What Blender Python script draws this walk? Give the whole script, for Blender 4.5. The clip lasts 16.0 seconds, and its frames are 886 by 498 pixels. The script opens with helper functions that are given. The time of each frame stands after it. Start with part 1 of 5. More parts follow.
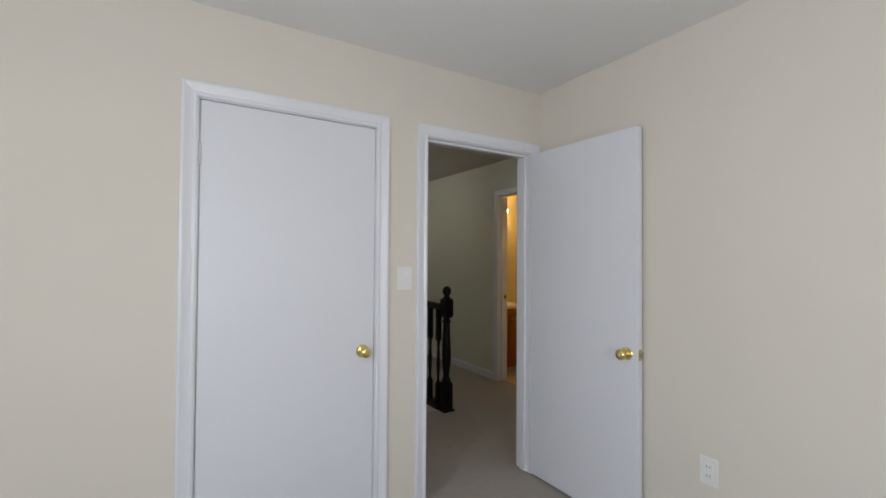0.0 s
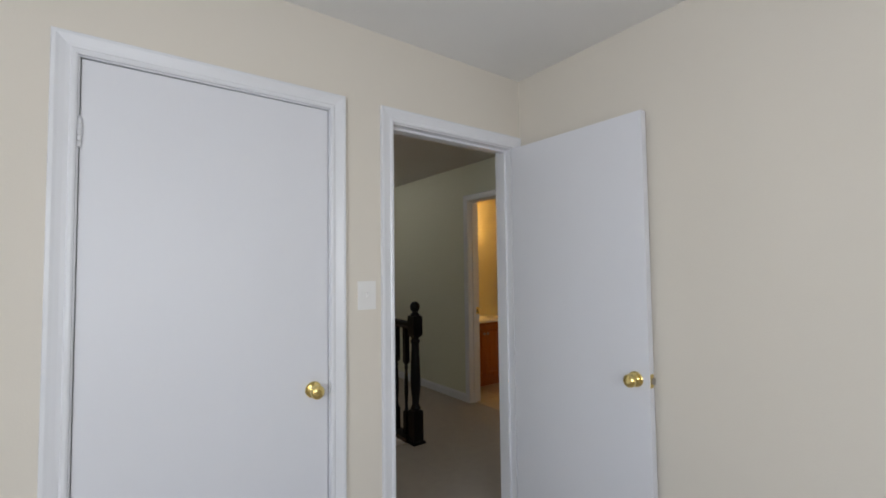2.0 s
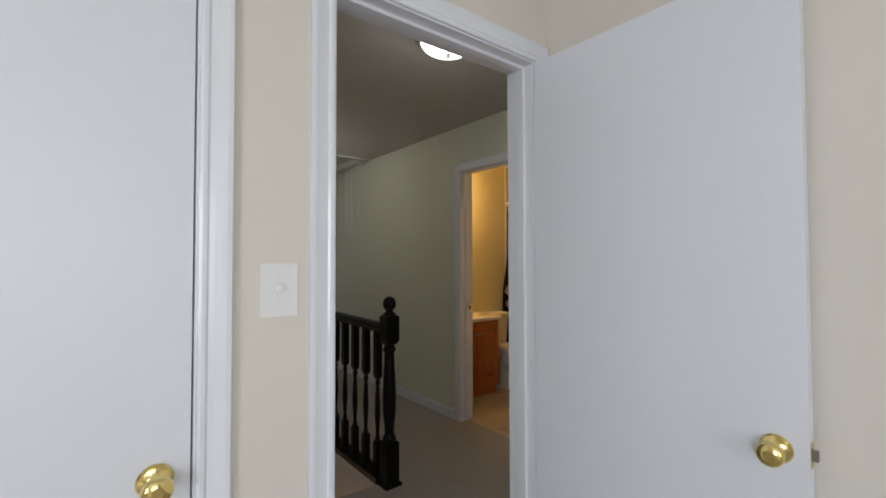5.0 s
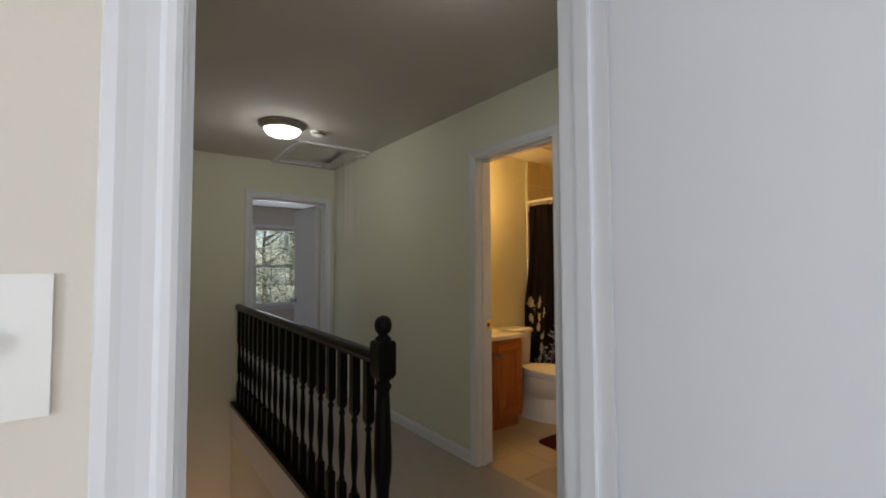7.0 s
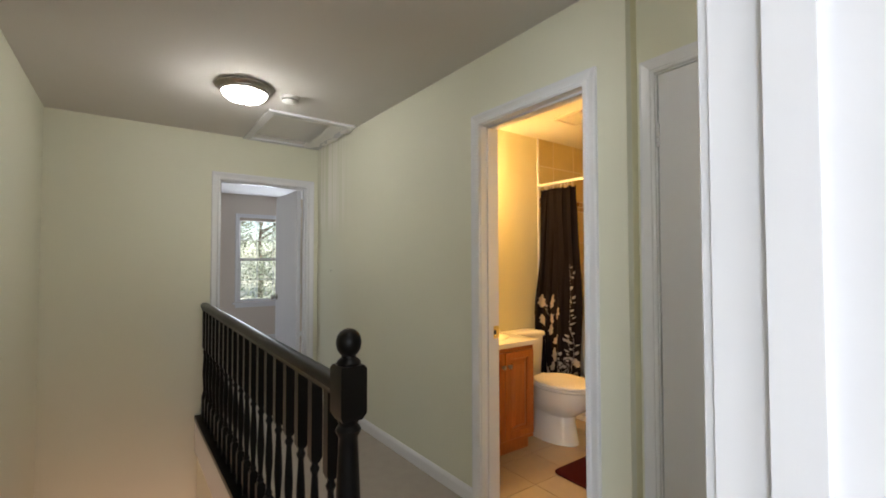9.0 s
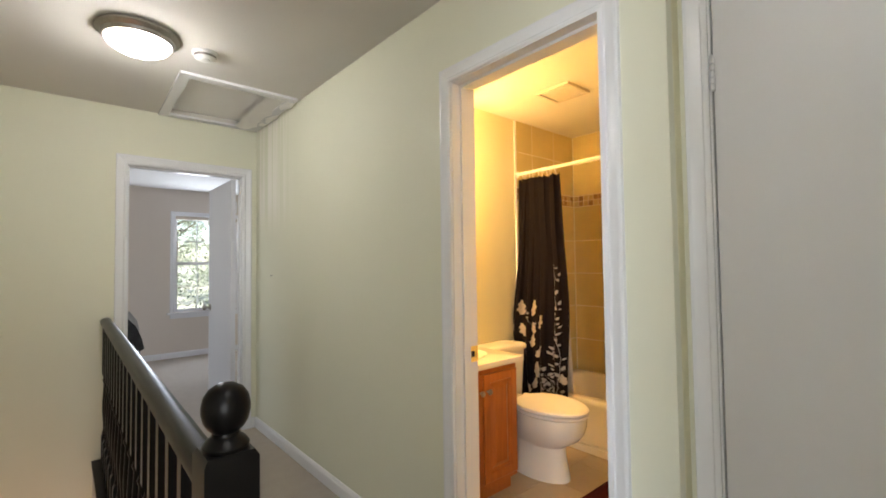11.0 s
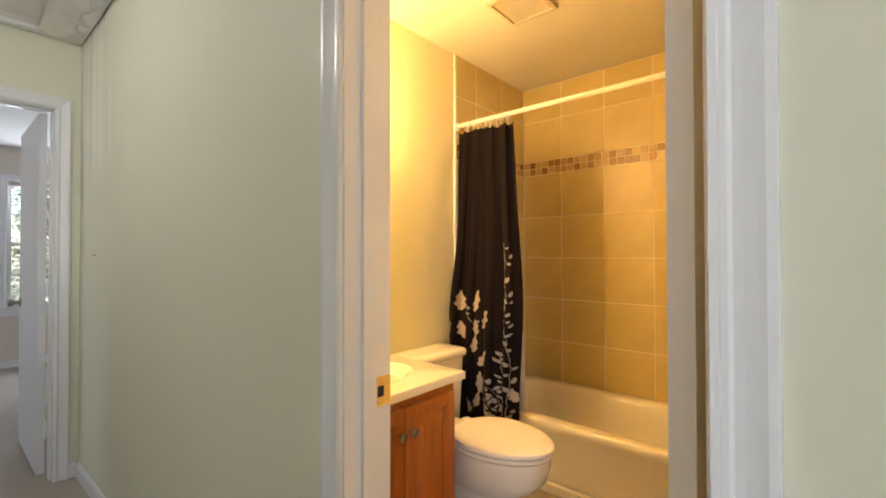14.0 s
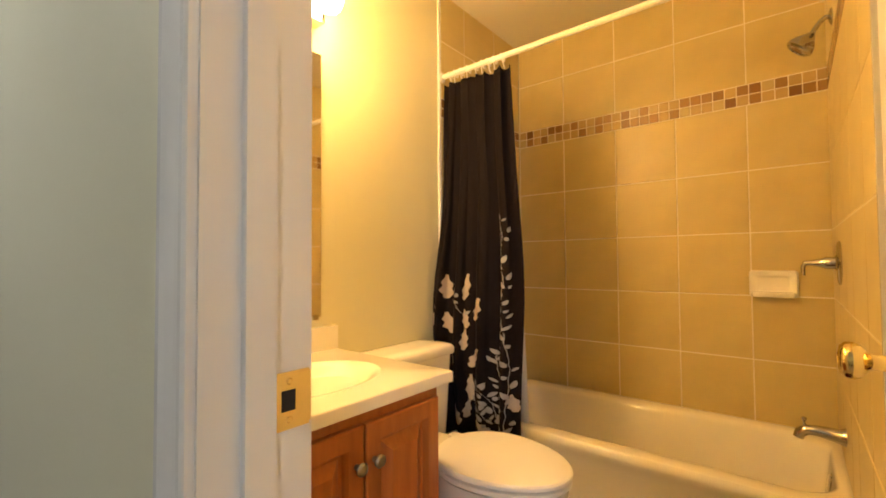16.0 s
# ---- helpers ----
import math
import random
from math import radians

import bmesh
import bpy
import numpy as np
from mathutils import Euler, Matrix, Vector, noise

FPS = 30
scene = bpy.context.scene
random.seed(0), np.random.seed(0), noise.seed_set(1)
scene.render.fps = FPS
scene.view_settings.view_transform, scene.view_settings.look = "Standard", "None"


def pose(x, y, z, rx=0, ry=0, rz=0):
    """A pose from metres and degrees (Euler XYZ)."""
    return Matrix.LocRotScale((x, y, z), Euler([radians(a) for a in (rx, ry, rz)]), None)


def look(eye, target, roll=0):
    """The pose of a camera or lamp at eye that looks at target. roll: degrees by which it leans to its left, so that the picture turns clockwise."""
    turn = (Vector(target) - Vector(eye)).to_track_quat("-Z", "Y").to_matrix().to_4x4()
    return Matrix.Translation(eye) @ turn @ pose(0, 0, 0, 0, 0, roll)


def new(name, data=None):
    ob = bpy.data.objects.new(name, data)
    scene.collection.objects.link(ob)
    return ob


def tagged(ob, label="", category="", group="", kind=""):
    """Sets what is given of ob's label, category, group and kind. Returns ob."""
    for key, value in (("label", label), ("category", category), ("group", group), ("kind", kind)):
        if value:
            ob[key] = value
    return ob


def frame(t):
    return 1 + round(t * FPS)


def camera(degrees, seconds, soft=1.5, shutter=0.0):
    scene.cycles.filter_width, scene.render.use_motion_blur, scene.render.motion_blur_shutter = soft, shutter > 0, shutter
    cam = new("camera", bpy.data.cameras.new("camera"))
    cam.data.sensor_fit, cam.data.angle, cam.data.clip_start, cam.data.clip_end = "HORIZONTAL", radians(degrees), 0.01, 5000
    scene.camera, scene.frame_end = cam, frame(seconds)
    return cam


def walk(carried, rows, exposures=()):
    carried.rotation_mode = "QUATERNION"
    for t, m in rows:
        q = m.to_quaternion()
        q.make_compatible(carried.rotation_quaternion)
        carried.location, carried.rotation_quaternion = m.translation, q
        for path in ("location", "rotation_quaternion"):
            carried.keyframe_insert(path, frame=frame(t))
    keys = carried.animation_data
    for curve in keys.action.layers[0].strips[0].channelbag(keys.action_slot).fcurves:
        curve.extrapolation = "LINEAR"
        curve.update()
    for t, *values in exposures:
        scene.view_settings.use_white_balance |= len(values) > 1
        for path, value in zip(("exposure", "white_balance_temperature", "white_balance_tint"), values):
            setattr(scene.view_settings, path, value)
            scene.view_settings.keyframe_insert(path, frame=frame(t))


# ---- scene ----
cam = camera(91.5, 16.0, soft=1.8)
PATH = [
    (0, (-1.987, -2.083, 1.374), (-0.952, -0.372, 1.41), 0.4),
    (0.5, (-1.945, -2.0, 1.358), (-0.884, -0.306, 1.406), -0.2),
    (1, (-1.897, -1.888, 1.362), (-0.793, -0.22, 1.415), -0.6),
    (1.5, (-1.847, -1.781, 1.363), (-0.704, -0.142, 1.437), -0.7),
    (2, (-1.804, -1.71, 1.37), (-0.624, -0.097, 1.46), -0.7),
    (2.5, (-1.748, -1.619, 1.367), (-0.547, -0.023, 1.468), -0.3),
    (3, (-1.665, -1.484, 1.355), (-0.432, 0.088, 1.436), 0.3),
    (5.5, (-1.171, -0.897, 1.32), (0.053, 0.685, 1.371), -0.2),
    (6, (-1.065, -0.766, 1.316), (0.151, 0.82, 1.386), -0.3),
    (6.5, (-0.97, -0.644, 1.316), (0.224, 0.958, 1.405), -0.4),
    (7, (-0.871, -0.511, 1.323), (0.304, 1.105, 1.409), -0.2),
    (7.5, (-0.774, -0.394, 1.323), (0.4, 1.224, 1.405), -0.0),
    (8, (-0.683, -0.285, 1.323), (0.474, 1.344, 1.391), 0.1),
    (10.5, (-0.232, 0.291, 1.31), (1.01, 1.858, 1.365), -0.7),
    (11, (-0.144, 0.4, 1.311), (1.149, 1.924, 1.379), -0.7),
    (11.5, (-0.048, 0.516, 1.307), (1.318, 1.975, 1.383), -0.5),
    (12, (0.052, 0.611, 1.303), (1.471, 2.018, 1.378), -0.5),
    (12.5, (0.167, 0.716, 1.299), (1.632, 2.077, 1.354), -0.4),
    (13, (0.28, 0.809, 1.281), (1.767, 2.145, 1.326), -0.2),
    (13.5, (0.372, 0.89, 1.258), (1.866, 2.22, 1.294), -0.1),
    (14, (0.486, 0.973, 1.237), (1.999, 2.281, 1.262), -0.1),
    (14.5, (0.594, 1.066, 1.214), (2.118, 2.36, 1.231), -0.1),
    (15, (0.683, 1.143, 1.177), (2.218, 2.426, 1.203), -0.1),
    (15.5, (0.766, 1.212, 1.132), (2.313, 2.479, 1.176), -0.2),
    (16, (0.853, 1.258, 1.089), (2.403, 2.52, 1.148), -0.4),
]
EXPOSURES = [(0.0, -0.33), (2.5, -0.27), (5.5, -0.09), (6.2, -0.06), (7.0, 0.07), (7.5, 0.34), (8.0, 0.72), (9.3, 1.35), (10.5, 1.68), (12.0, 1.6), (14.0, 1.56), (16.0, 1.46)]
walk(cam, [(t, look(eye, target, roll)) for t, eye, target, roll in PATH], EXPOSURES)

# ---- world and large lights ----
world = bpy.data.worlds.new("sky")
scene.world = world
world.use_nodes = True
wn = world.node_tree.nodes
sky = wn.new("ShaderNodeTexSky")
sky.sky_type = "NISHITA"
sky.sun_disc = False
sky.sun_elevation, sky.sun_rotation = radians(48), radians(200)
wn["Background"].inputs["Strength"].default_value = 0.15
world.node_tree.links.new(sky.outputs[0], wn["Background"].inputs[0])


def lamp(name, kind, m, energy, color, **more):
    data = bpy.data.lights.new(name, kind)
    data.energy, data.color = energy, color
    for key, value in more.items():
        if key == "size":
            data.size = value
        elif key == "size_y":
            data.shape, data.size_y = "RECTANGLE", value
        elif key == "radius":
            data.shadow_soft_size = value
        elif key == "angle":
            data.angle = value
    ob = new(name, data)
    ob.matrix_world = m
    return ob


SUN_DIR = Vector((0.25, -0.6, 0.8))
lamp("sun", "SUN", look(SUN_DIR * 10, (0, 0, 0)), 5.0, (1.0, 0.95, 0.87), angle=radians(0.5))
# daylight through the bedroom windows behind the walker
lamp("window_light_back", "AREA", look((-1.75, -3.55, 1.45), (-1.75, 0, 2.3)), 20, (0.838, 0.899, 1.0), size=1.3, size_y=1.4)
lamp("window_light_side", "AREA", look((-3.75, -2.35, 1.45), (0, -2.35, 2.0)), 50, (0.838, 0.899, 1.0), size=0.95, size_y=1.4)
# daylight through the far bedroom's window
lamp("window_light_far", "AREA", look((1.33, 7.68, 1.35), (1.33, 4, 1.9)), 9.5, (0.80, 0.87, 1.0), size=0.75, size_y=1.3)
# fill from an unseen west opening, added to brighten the far door
lamp("fill_light_far_side", "AREA", look((-2.17, 6.2, 1.45), (1, 6.2, 1.2)), 5, (0.92, 0.94, 1.0), size=0.9, size_y=1.3)
# ceiling globes of the hall, and the bulbs over the bathroom mirror
lamp("globe_light_near", "POINT", pose(0.03, 0.62, 2.34), 1.25, (0.98, 0.97, 0.98), radius=0.1)
lamp("globe_light_far", "POINT", pose(0.07, 2.90, 2.34), 4.6, (1.0, 0.97, 0.92), radius=0.1)
for bx in (1.31, 1.53, 1.75):
    lamp("vanity_bulb_light", "POINT", pose(bx, 2.465, 1.97), 3.45, (1.0, 0.46, 0.075), radius=0.10)
lamp("downstairs_glow", "POINT", pose(-0.5, 3.3, -1.3), 4.6, (1.0, 0.56, 0.42), radius=0.2)


# ---- materials ----
def mat(name, color, rough=0.6, metal=0.0, var=0.06, scale=6.0, bump=0.0, bump_scale=200.0, spec=0.5, rand=0.0, coat=0.0, stretch=(1, 1, 1), color2=None):
    m = bpy.data.materials.new(name)
    m.use_nodes = True
    n, l = m.node_tree.nodes, m.node_tree.links
    b = n["Principled BSDF"]
    b.inputs["Roughness"].default_value = rough
    b.inputs["Metallic"].default_value = metal
    b.inputs["Specular IOR Level"].default_value = spec
    b.inputs["Coat Weight"].default_value = coat
    tc = n.new("ShaderNodeTexCoord")
    mp = n.new("ShaderNodeMapping")
    mp.inputs["Scale"].default_value = stretch
    l.new(tc.outputs["Object"], mp.inputs[0])
    t1 = n.new("ShaderNodeTexNoise")
    t1.inputs["Scale"].default_value, t1.inputs["Detail"].default_value = scale, 6
    l.new(mp.outputs[0], t1.inputs["Vector"])
    ramp = n.new("ShaderNodeMix")
    ramp.data_type = "RGBA"
    c = Vector(color)
    c2 = Vector(color2) if color2 else c * (1 - 2 * var)
    ramp.inputs[6].default_value = (*(c * (1 + var)), 1)
    ramp.inputs[7].default_value = (*c2, 1)
    l.new(t1.outputs["Fac"], ramp.inputs[0])
    out = ramp.outputs[2]
    if rand:
        info = n.new("ShaderNodeObjectInfo")
        hsv = n.new("ShaderNodeHueSaturation")
        mr = n.new("ShaderNodeMapRange")
        mr.inputs[3].default_value, mr.inputs[4].default_value = 1 - rand, 1 + rand
        l.new(info.outputs["Random"], mr.inputs[0])
        l.new(mr.outputs[0], hsv.inputs["Value"])
        l.new(out, hsv.inputs["Color"])
        out = hsv.outputs[0]
    l.new(out, b.inputs["Base Color"])
    rr = n.new("ShaderNodeMapRange")
    rr.inputs[3].default_value, rr.inputs[4].default_value = max(0.02, rough - 0.03), min(1, rough + 0.03)
    l.new(t1.outputs["Fac"], rr.inputs[0])
    l.new(rr.outputs[0], b.inputs["Roughness"])
    if bump:
        t2 = n.new("ShaderNodeTexNoise")
        t2.inputs["Scale"].default_value, t2.inputs["Detail"].default_value = bump_scale, 3
        l.new(mp.outputs[0], t2.inputs["Vector"])
        bp = n.new("ShaderNodeBump")
        bp.inputs["Strength"].default_value, bp.inputs["Distance"].default_value = bump, 0.004
        l.new(t2.outputs["Fac"], bp.inputs["Height"])
        l.new(bp.outputs[0], b.inputs["Normal"])
    return m


def glow(name, color, strength, rough=0.3):
    m = bpy.data.materials.new(name)
    m.use_nodes = True
    b = m.node_tree.nodes["Principled BSDF"]
    b.inputs["Base Color"].default_value = (*color, 1)
    b.inputs["Roughness"].default_value = rough
    b.inputs["Emission Color"].default_value = (*color, 1)
    b.inputs["Emission Strength"].default_value = strength
    return m


BED_WALL = mat("cream_wall_paint", (0.71, 0.662, 0.582), 0.75, var=0.02, scale=1.5, bump=0.12, bump_scale=160)
HALL_WALL = mat("sage_wall_paint", (0.705, 0.703, 0.575), 0.6, var=0.02, scale=1.2, bump=0.12, bump_scale=160)


def light_streaked(base):
    """Hall paint with pale vertical light streaks painted in, high beside the attic hatch."""
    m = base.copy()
    m.name = "sage_wall_paint_light_streaks"
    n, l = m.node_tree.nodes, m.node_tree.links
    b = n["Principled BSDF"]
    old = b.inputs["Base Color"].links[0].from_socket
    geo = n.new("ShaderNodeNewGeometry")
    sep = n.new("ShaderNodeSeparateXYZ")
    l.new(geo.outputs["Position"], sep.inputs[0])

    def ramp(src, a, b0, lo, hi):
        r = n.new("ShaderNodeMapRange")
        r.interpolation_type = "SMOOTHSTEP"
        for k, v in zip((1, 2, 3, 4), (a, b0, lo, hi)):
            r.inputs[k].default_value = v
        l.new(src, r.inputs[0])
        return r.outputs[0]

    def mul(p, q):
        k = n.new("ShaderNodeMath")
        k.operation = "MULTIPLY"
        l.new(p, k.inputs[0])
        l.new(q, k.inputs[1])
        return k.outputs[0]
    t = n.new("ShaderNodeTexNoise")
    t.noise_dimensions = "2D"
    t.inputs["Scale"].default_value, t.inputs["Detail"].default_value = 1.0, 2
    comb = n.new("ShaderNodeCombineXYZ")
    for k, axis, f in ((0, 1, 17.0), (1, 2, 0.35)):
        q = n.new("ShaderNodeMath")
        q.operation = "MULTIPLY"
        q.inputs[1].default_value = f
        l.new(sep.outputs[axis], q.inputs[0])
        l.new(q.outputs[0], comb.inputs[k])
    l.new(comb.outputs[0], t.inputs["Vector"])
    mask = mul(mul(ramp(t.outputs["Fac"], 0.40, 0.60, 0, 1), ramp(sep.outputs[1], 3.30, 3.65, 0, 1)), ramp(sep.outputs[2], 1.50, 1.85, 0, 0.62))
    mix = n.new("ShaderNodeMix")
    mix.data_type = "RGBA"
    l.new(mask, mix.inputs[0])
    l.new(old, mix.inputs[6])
    # the streaks of light are mixed into the base colour
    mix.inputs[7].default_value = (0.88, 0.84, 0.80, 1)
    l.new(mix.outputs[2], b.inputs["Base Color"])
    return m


HALL_WALL_LIGHT_STREAKS = light_streaked(HALL_WALL)
BATH_WALL = mat("bath_wall_paint", (0.70, 0.67, 0.46), 0.5, var=0.02, scale=1.5, bump=0.1, bump_scale=160)
FAR_WALL = mat("taupe_wall_paint", (0.65, 0.585, 0.52), 0.7, var=0.02, scale=1.5, bump=0.1, bump_scale=160)
CEIL = mat("ceiling_paint", (0.82, 0.815, 0.80), 0.85, var=0.02, scale=2, bump=0.25, bump_scale=120)
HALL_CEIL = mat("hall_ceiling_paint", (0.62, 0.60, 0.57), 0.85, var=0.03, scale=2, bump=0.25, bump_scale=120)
BATH_CEIL = mat("bath_ceiling_paint", (0.70, 0.67, 0.58), 0.8, var=0.03, scale=2, bump=0.2, bump_scale=120)
TRIM = mat("white_trim_paint", (0.76, 0.77, 0.80), 0.22, var=0.01, scale=2)
DOOR = mat("white_door_paint", (0.74, 0.75, 0.79), 0.38, var=0.015, scale=3, bump=0.06, bump_scale=90, stretch=(1, 1, 0.25))
CARPET = mat("beige_carpet", (0.42, 0.375, 0.325), 0.95, var=0.05, scale=14, bump=0.7, bump_scale=330, spec=0.1)
BLACK = mat("black_gloss_paint", (0.004, 0.0035, 0.0035), 0.34, var=0.2, scale=8, bump=0.05, bump_scale=50, spec=0.2)
BRASS = mat("polished_brass", (0.84, 0.67, 0.27), 0.14, metal=1.0, var=0.05, scale=30)
CHROME = mat("chrome", (0.52, 0.51, 0.50), 0.09, metal=1.0, var=0.03, scale=30)
NICKEL = mat("brushed_nickel", (0.38, 0.36, 0.33), 0.32, metal=1.0, var=0.08, scale=40)
PLASTIC = mat("white_plastic", (0.80, 0.79, 0.77), 0.35, var=0.01, scale=10)
PORCELAIN = mat("white_porcelain", (0.82, 0.80, 0.74), 0.12, var=0.01, scale=4, coat=0.4)
TUB = mat("tub_enamel", (0.80, 0.77, 0.68), 0.15, var=0.015, scale=3, coat=0.4)
WOOD = mat("honey_oak", (0.44, 0.145, 0.032), 0.33, var=0.18, scale=7, bump=0.12, bump_scale=40, stretch=(9, 9, 0.7), coat=0.25, color2=(0.29, 0.078, 0.015))
MARBLE = mat("cultured_marble", (0.84, 0.81, 0.72), 0.16, var=0.02, scale=4, coat=0.3)
TILE = mat("beige_wall_tile", (0.62, 0.505, 0.225), 0.36, var=0.09, scale=6, bump=0.05, bump_scale=60, rand=0.03)
GROUT = mat("pale_grout", (0.84, 0.79, 0.66), 0.8, var=0.08, scale=30, bump=0.3, bump_scale=300)
FLOOR_GROUT = mat("tan_floor_grout", (0.40, 0.33, 0.235), 0.8, var=0.08, scale=30, bump=0.3, bump_scale=300)
FLOOR_TILE = mat("beige_floor_tile", (0.46, 0.385, 0.275), 0.3, var=0.08, scale=8, bump=0.05, bump_scale=60, rand=0.04)
CURTAIN = mat("black_curtain_cloth", (0.008, 0.006, 0.007), 0.85, var=0.15, scale=14, bump=0.2, bump_scale=700, spec=0.12)
# near-black for flat sheets: shade inside holes and grille gaps put into colour
DARK = mat("hole_shade", (0.02, 0.02, 0.02), 0.8)


# ---- mesh helpers ----
def box(bm, x0, x1, y0, y1, z0, z1):
    v = [bm.verts.new((x, y, z)) for x in (x0, x1) for y in (y0, y1) for z in (z0, z1)]
    for f in ((0, 1, 3, 2), (4, 6, 7, 5), (0, 4, 5, 1), (2, 3, 7, 6), (0, 2, 6, 4), (1, 5, 7, 3)):
        bm.faces.new([v[i] for i in f])
    return v


def part(name, bm, material, parent=None, label="", smooth=False, bevel=0.0, segs=2):
    if bevel:
        bmesh.ops.bevel(bm, geom=[e for e in bm.edges if len(e.link_faces) == 2 and e.calc_face_angle(0) > 0.5], offset=bevel, segments=segs, affect="EDGES", profile=0.5, clamp_overlap=True)
    bmesh.ops.recalc_face_normals(bm, faces=bm.faces)
    me = bpy.data.meshes.new(name)
    bm.to_mesh(me)
    bm.free()
    me.materials.append(material)
    if smooth:
        for p in me.polygons:
            p.use_smooth = True
        me.set_sharp_from_angle(angle=radians(40))
    ob = new(name, me)
    if parent is not None:
        ob.parent = parent
    if label:
        ob["label"] = label
    return ob


def boxes(name, material, parent, *dims, bevel=0.0, label="", segs=2):
    bm = bmesh.new()
    for d in dims:
        box(bm, *d)
    return part(name, bm, material, parent, label, smooth=bevel > 0, bevel=bevel, segs=segs)


def thing(name, at, label, category, group="", kind=""):
    ob = new(name)
    ob.empty_display_size = 0.1
    ob.matrix_world = at if isinstance(at, Matrix) else pose(*at)
    return tagged(ob, label, category, group, kind)


def lathe(bm, profile, m=None, n=32, caps=True):
    """A turned solid about z: profile of (radius, height)."""
    rings = []
    for r, z in profile:
        ring = []
        for i in range(n):
            a = 2 * math.pi * i / n
            p = Vector((r * math.cos(a), r * math.sin(a), z))
            ring.append(bm.verts.new(m @ p if m else p))
        rings.append(ring)
    for a, b in zip(rings, rings[1:]):
        for i in range(n):
            bm.faces.new((a[i], a[(i + 1) % n], b[(i + 1) % n], b[i]))
    if caps:
        bm.faces.new(rings[0])
        bm.faces.new(rings[-1])


def tube(bm, points, r, n=12, caps=True):
    """A round bar along points; r may be one radius or one for each point."""
    pts = [Vector(p) for p in points]
    rings = []
    for i, p in enumerate(pts):
        d = (pts[min(i + 1, len(pts) - 1)] - pts[max(i - 1, 0)]).normalized()
        side = d.orthogonal().normalized() if i == 0 else (side - side.project(d)).normalized()
        up = d.cross(side)
        rr = r[i] if isinstance(r, (list, tuple)) else r
        rings.append([bm.verts.new(p + rr * (math.cos(a) * side + math.sin(a) * up)) for a in [2 * math.pi * k / n for k in range(n)]])
    for a, b in zip(rings, rings[1:]):
        for i in range(n):
            bm.faces.new((a[i], a[(i + 1) % n], b[(i + 1) % n], b[i]))
    if caps:
        bm.faces.new(rings[0])
        bm.faces.new(rings[-1])


def sweep_profile(bm, profile, m, length):
    """A moulding: profile of (u, v) points, run along local z from 0 to length, placed by m."""
    lo = [bm.verts.new(m @ Vector((u, v, 0))) for u, v in profile]
    hi = [bm.verts.new(m @ Vector((u, v, length))) for u, v in profile]
    n = len(profile)
    for i in range(n):
        bm.faces.new((lo[i], lo[(i + 1) % n], hi[(i + 1) % n], hi[i]))
    bm.faces.new(lo)
    bm.faces.new(hi)


H = 2.44
DOOR_H = 2.04
BATH_TOP = 2.078           # head of the bathroom opening


def wall(name, axis, a0, a1, s0, s1, openings, material, z0=0.0, z1=H, label="painted drywall wall"):
    """A wall running along axis from s0 to s1, between a0 and a1 across it, with openings (s, s, z, z)."""
    bm = bmesh.new()

    def put(p0, p1, q0, q1):
        if p1 - p0 > 1e-4 and q1 - q0 > 1e-4:
            if axis == "x":
                box(bm, p0, p1, a0, a1, q0, q1)
            else:
                box(bm, a0, a1, p0, p1, q0, q1)
    at = s0
    for o0, o1, lo, hi in sorted(openings):
        put(at, o0, z0, z1)
        put(o0, o1, z0, lo)
        put(o0, o1, hi, z1)
        at = o1
    put(at, s1, z0, z1)
    return tagged(part(name, bm, material), label, "wall", kind="structure")


# ---- structure ----
BD = (-0.845, -0.057)      # bedroom doorway, along x
CL = (-1.949, -1.117)      # bedroom closet, along x
BA = (1.044, 1.735)        # bathroom doorway, along y
LC = (0.335, 0.812)        # linen closet, along y
B2 = (0.105, 0.897)        # far bedroom's doorway, along x
HX, BX = 1.032, 1.155       # hall face (beside the bathroom doorway) and bath face of the bathroom wall
SKEW = pose(HX, 1.75, 0) @ pose(0, 0, 0, 0, 0, 1.03) @ pose(-HX, -1.75, 0)    # the hall's long wall stands a degree off square
LX = 1.125                 # linen closet wall
FY, FY2 = 4.13, 4.25       # far hall wall
SX = -1.03                 # stair wall
BFY = 2.61                 # bathroom far wall
TX = 3.292                 # bath tile backing
BNY = 1.124                # bathroom near wall
WY = 7.70                  # far bedroom's window wall

# bedroom shell
wall("wall_bedroom_door_side", "x", 0.0, 0.06, -3.9, 0.12, [(*CL, 0, DOOR_H + 0.015), (*BD, 0, DOOR_H + 0.015)], BED_WALL, label="cream painted bedroom wall with closet and doorway")
wall("wall_bedroom_east", "y", 0.0, 0.06, -3.7, 0.0, [], BED_WALL, label="cream painted bedroom wall behind the open door")
wall("wall_bedroom_south", "x", -3.7, -3.6, -3.9, 0.06, [(-2.45, -1.05, 0.75, 2.15)], BED_WALL, label="cream painted bedroom wall with a window opening")
wall("wall_bedroom_west", "y", -3.9, -3.8, -3.6, 0.0, [(-2.88, -1.82, 0.75, 2.15)], BED_WALL, label="cream painted bedroom wall with a window opening")
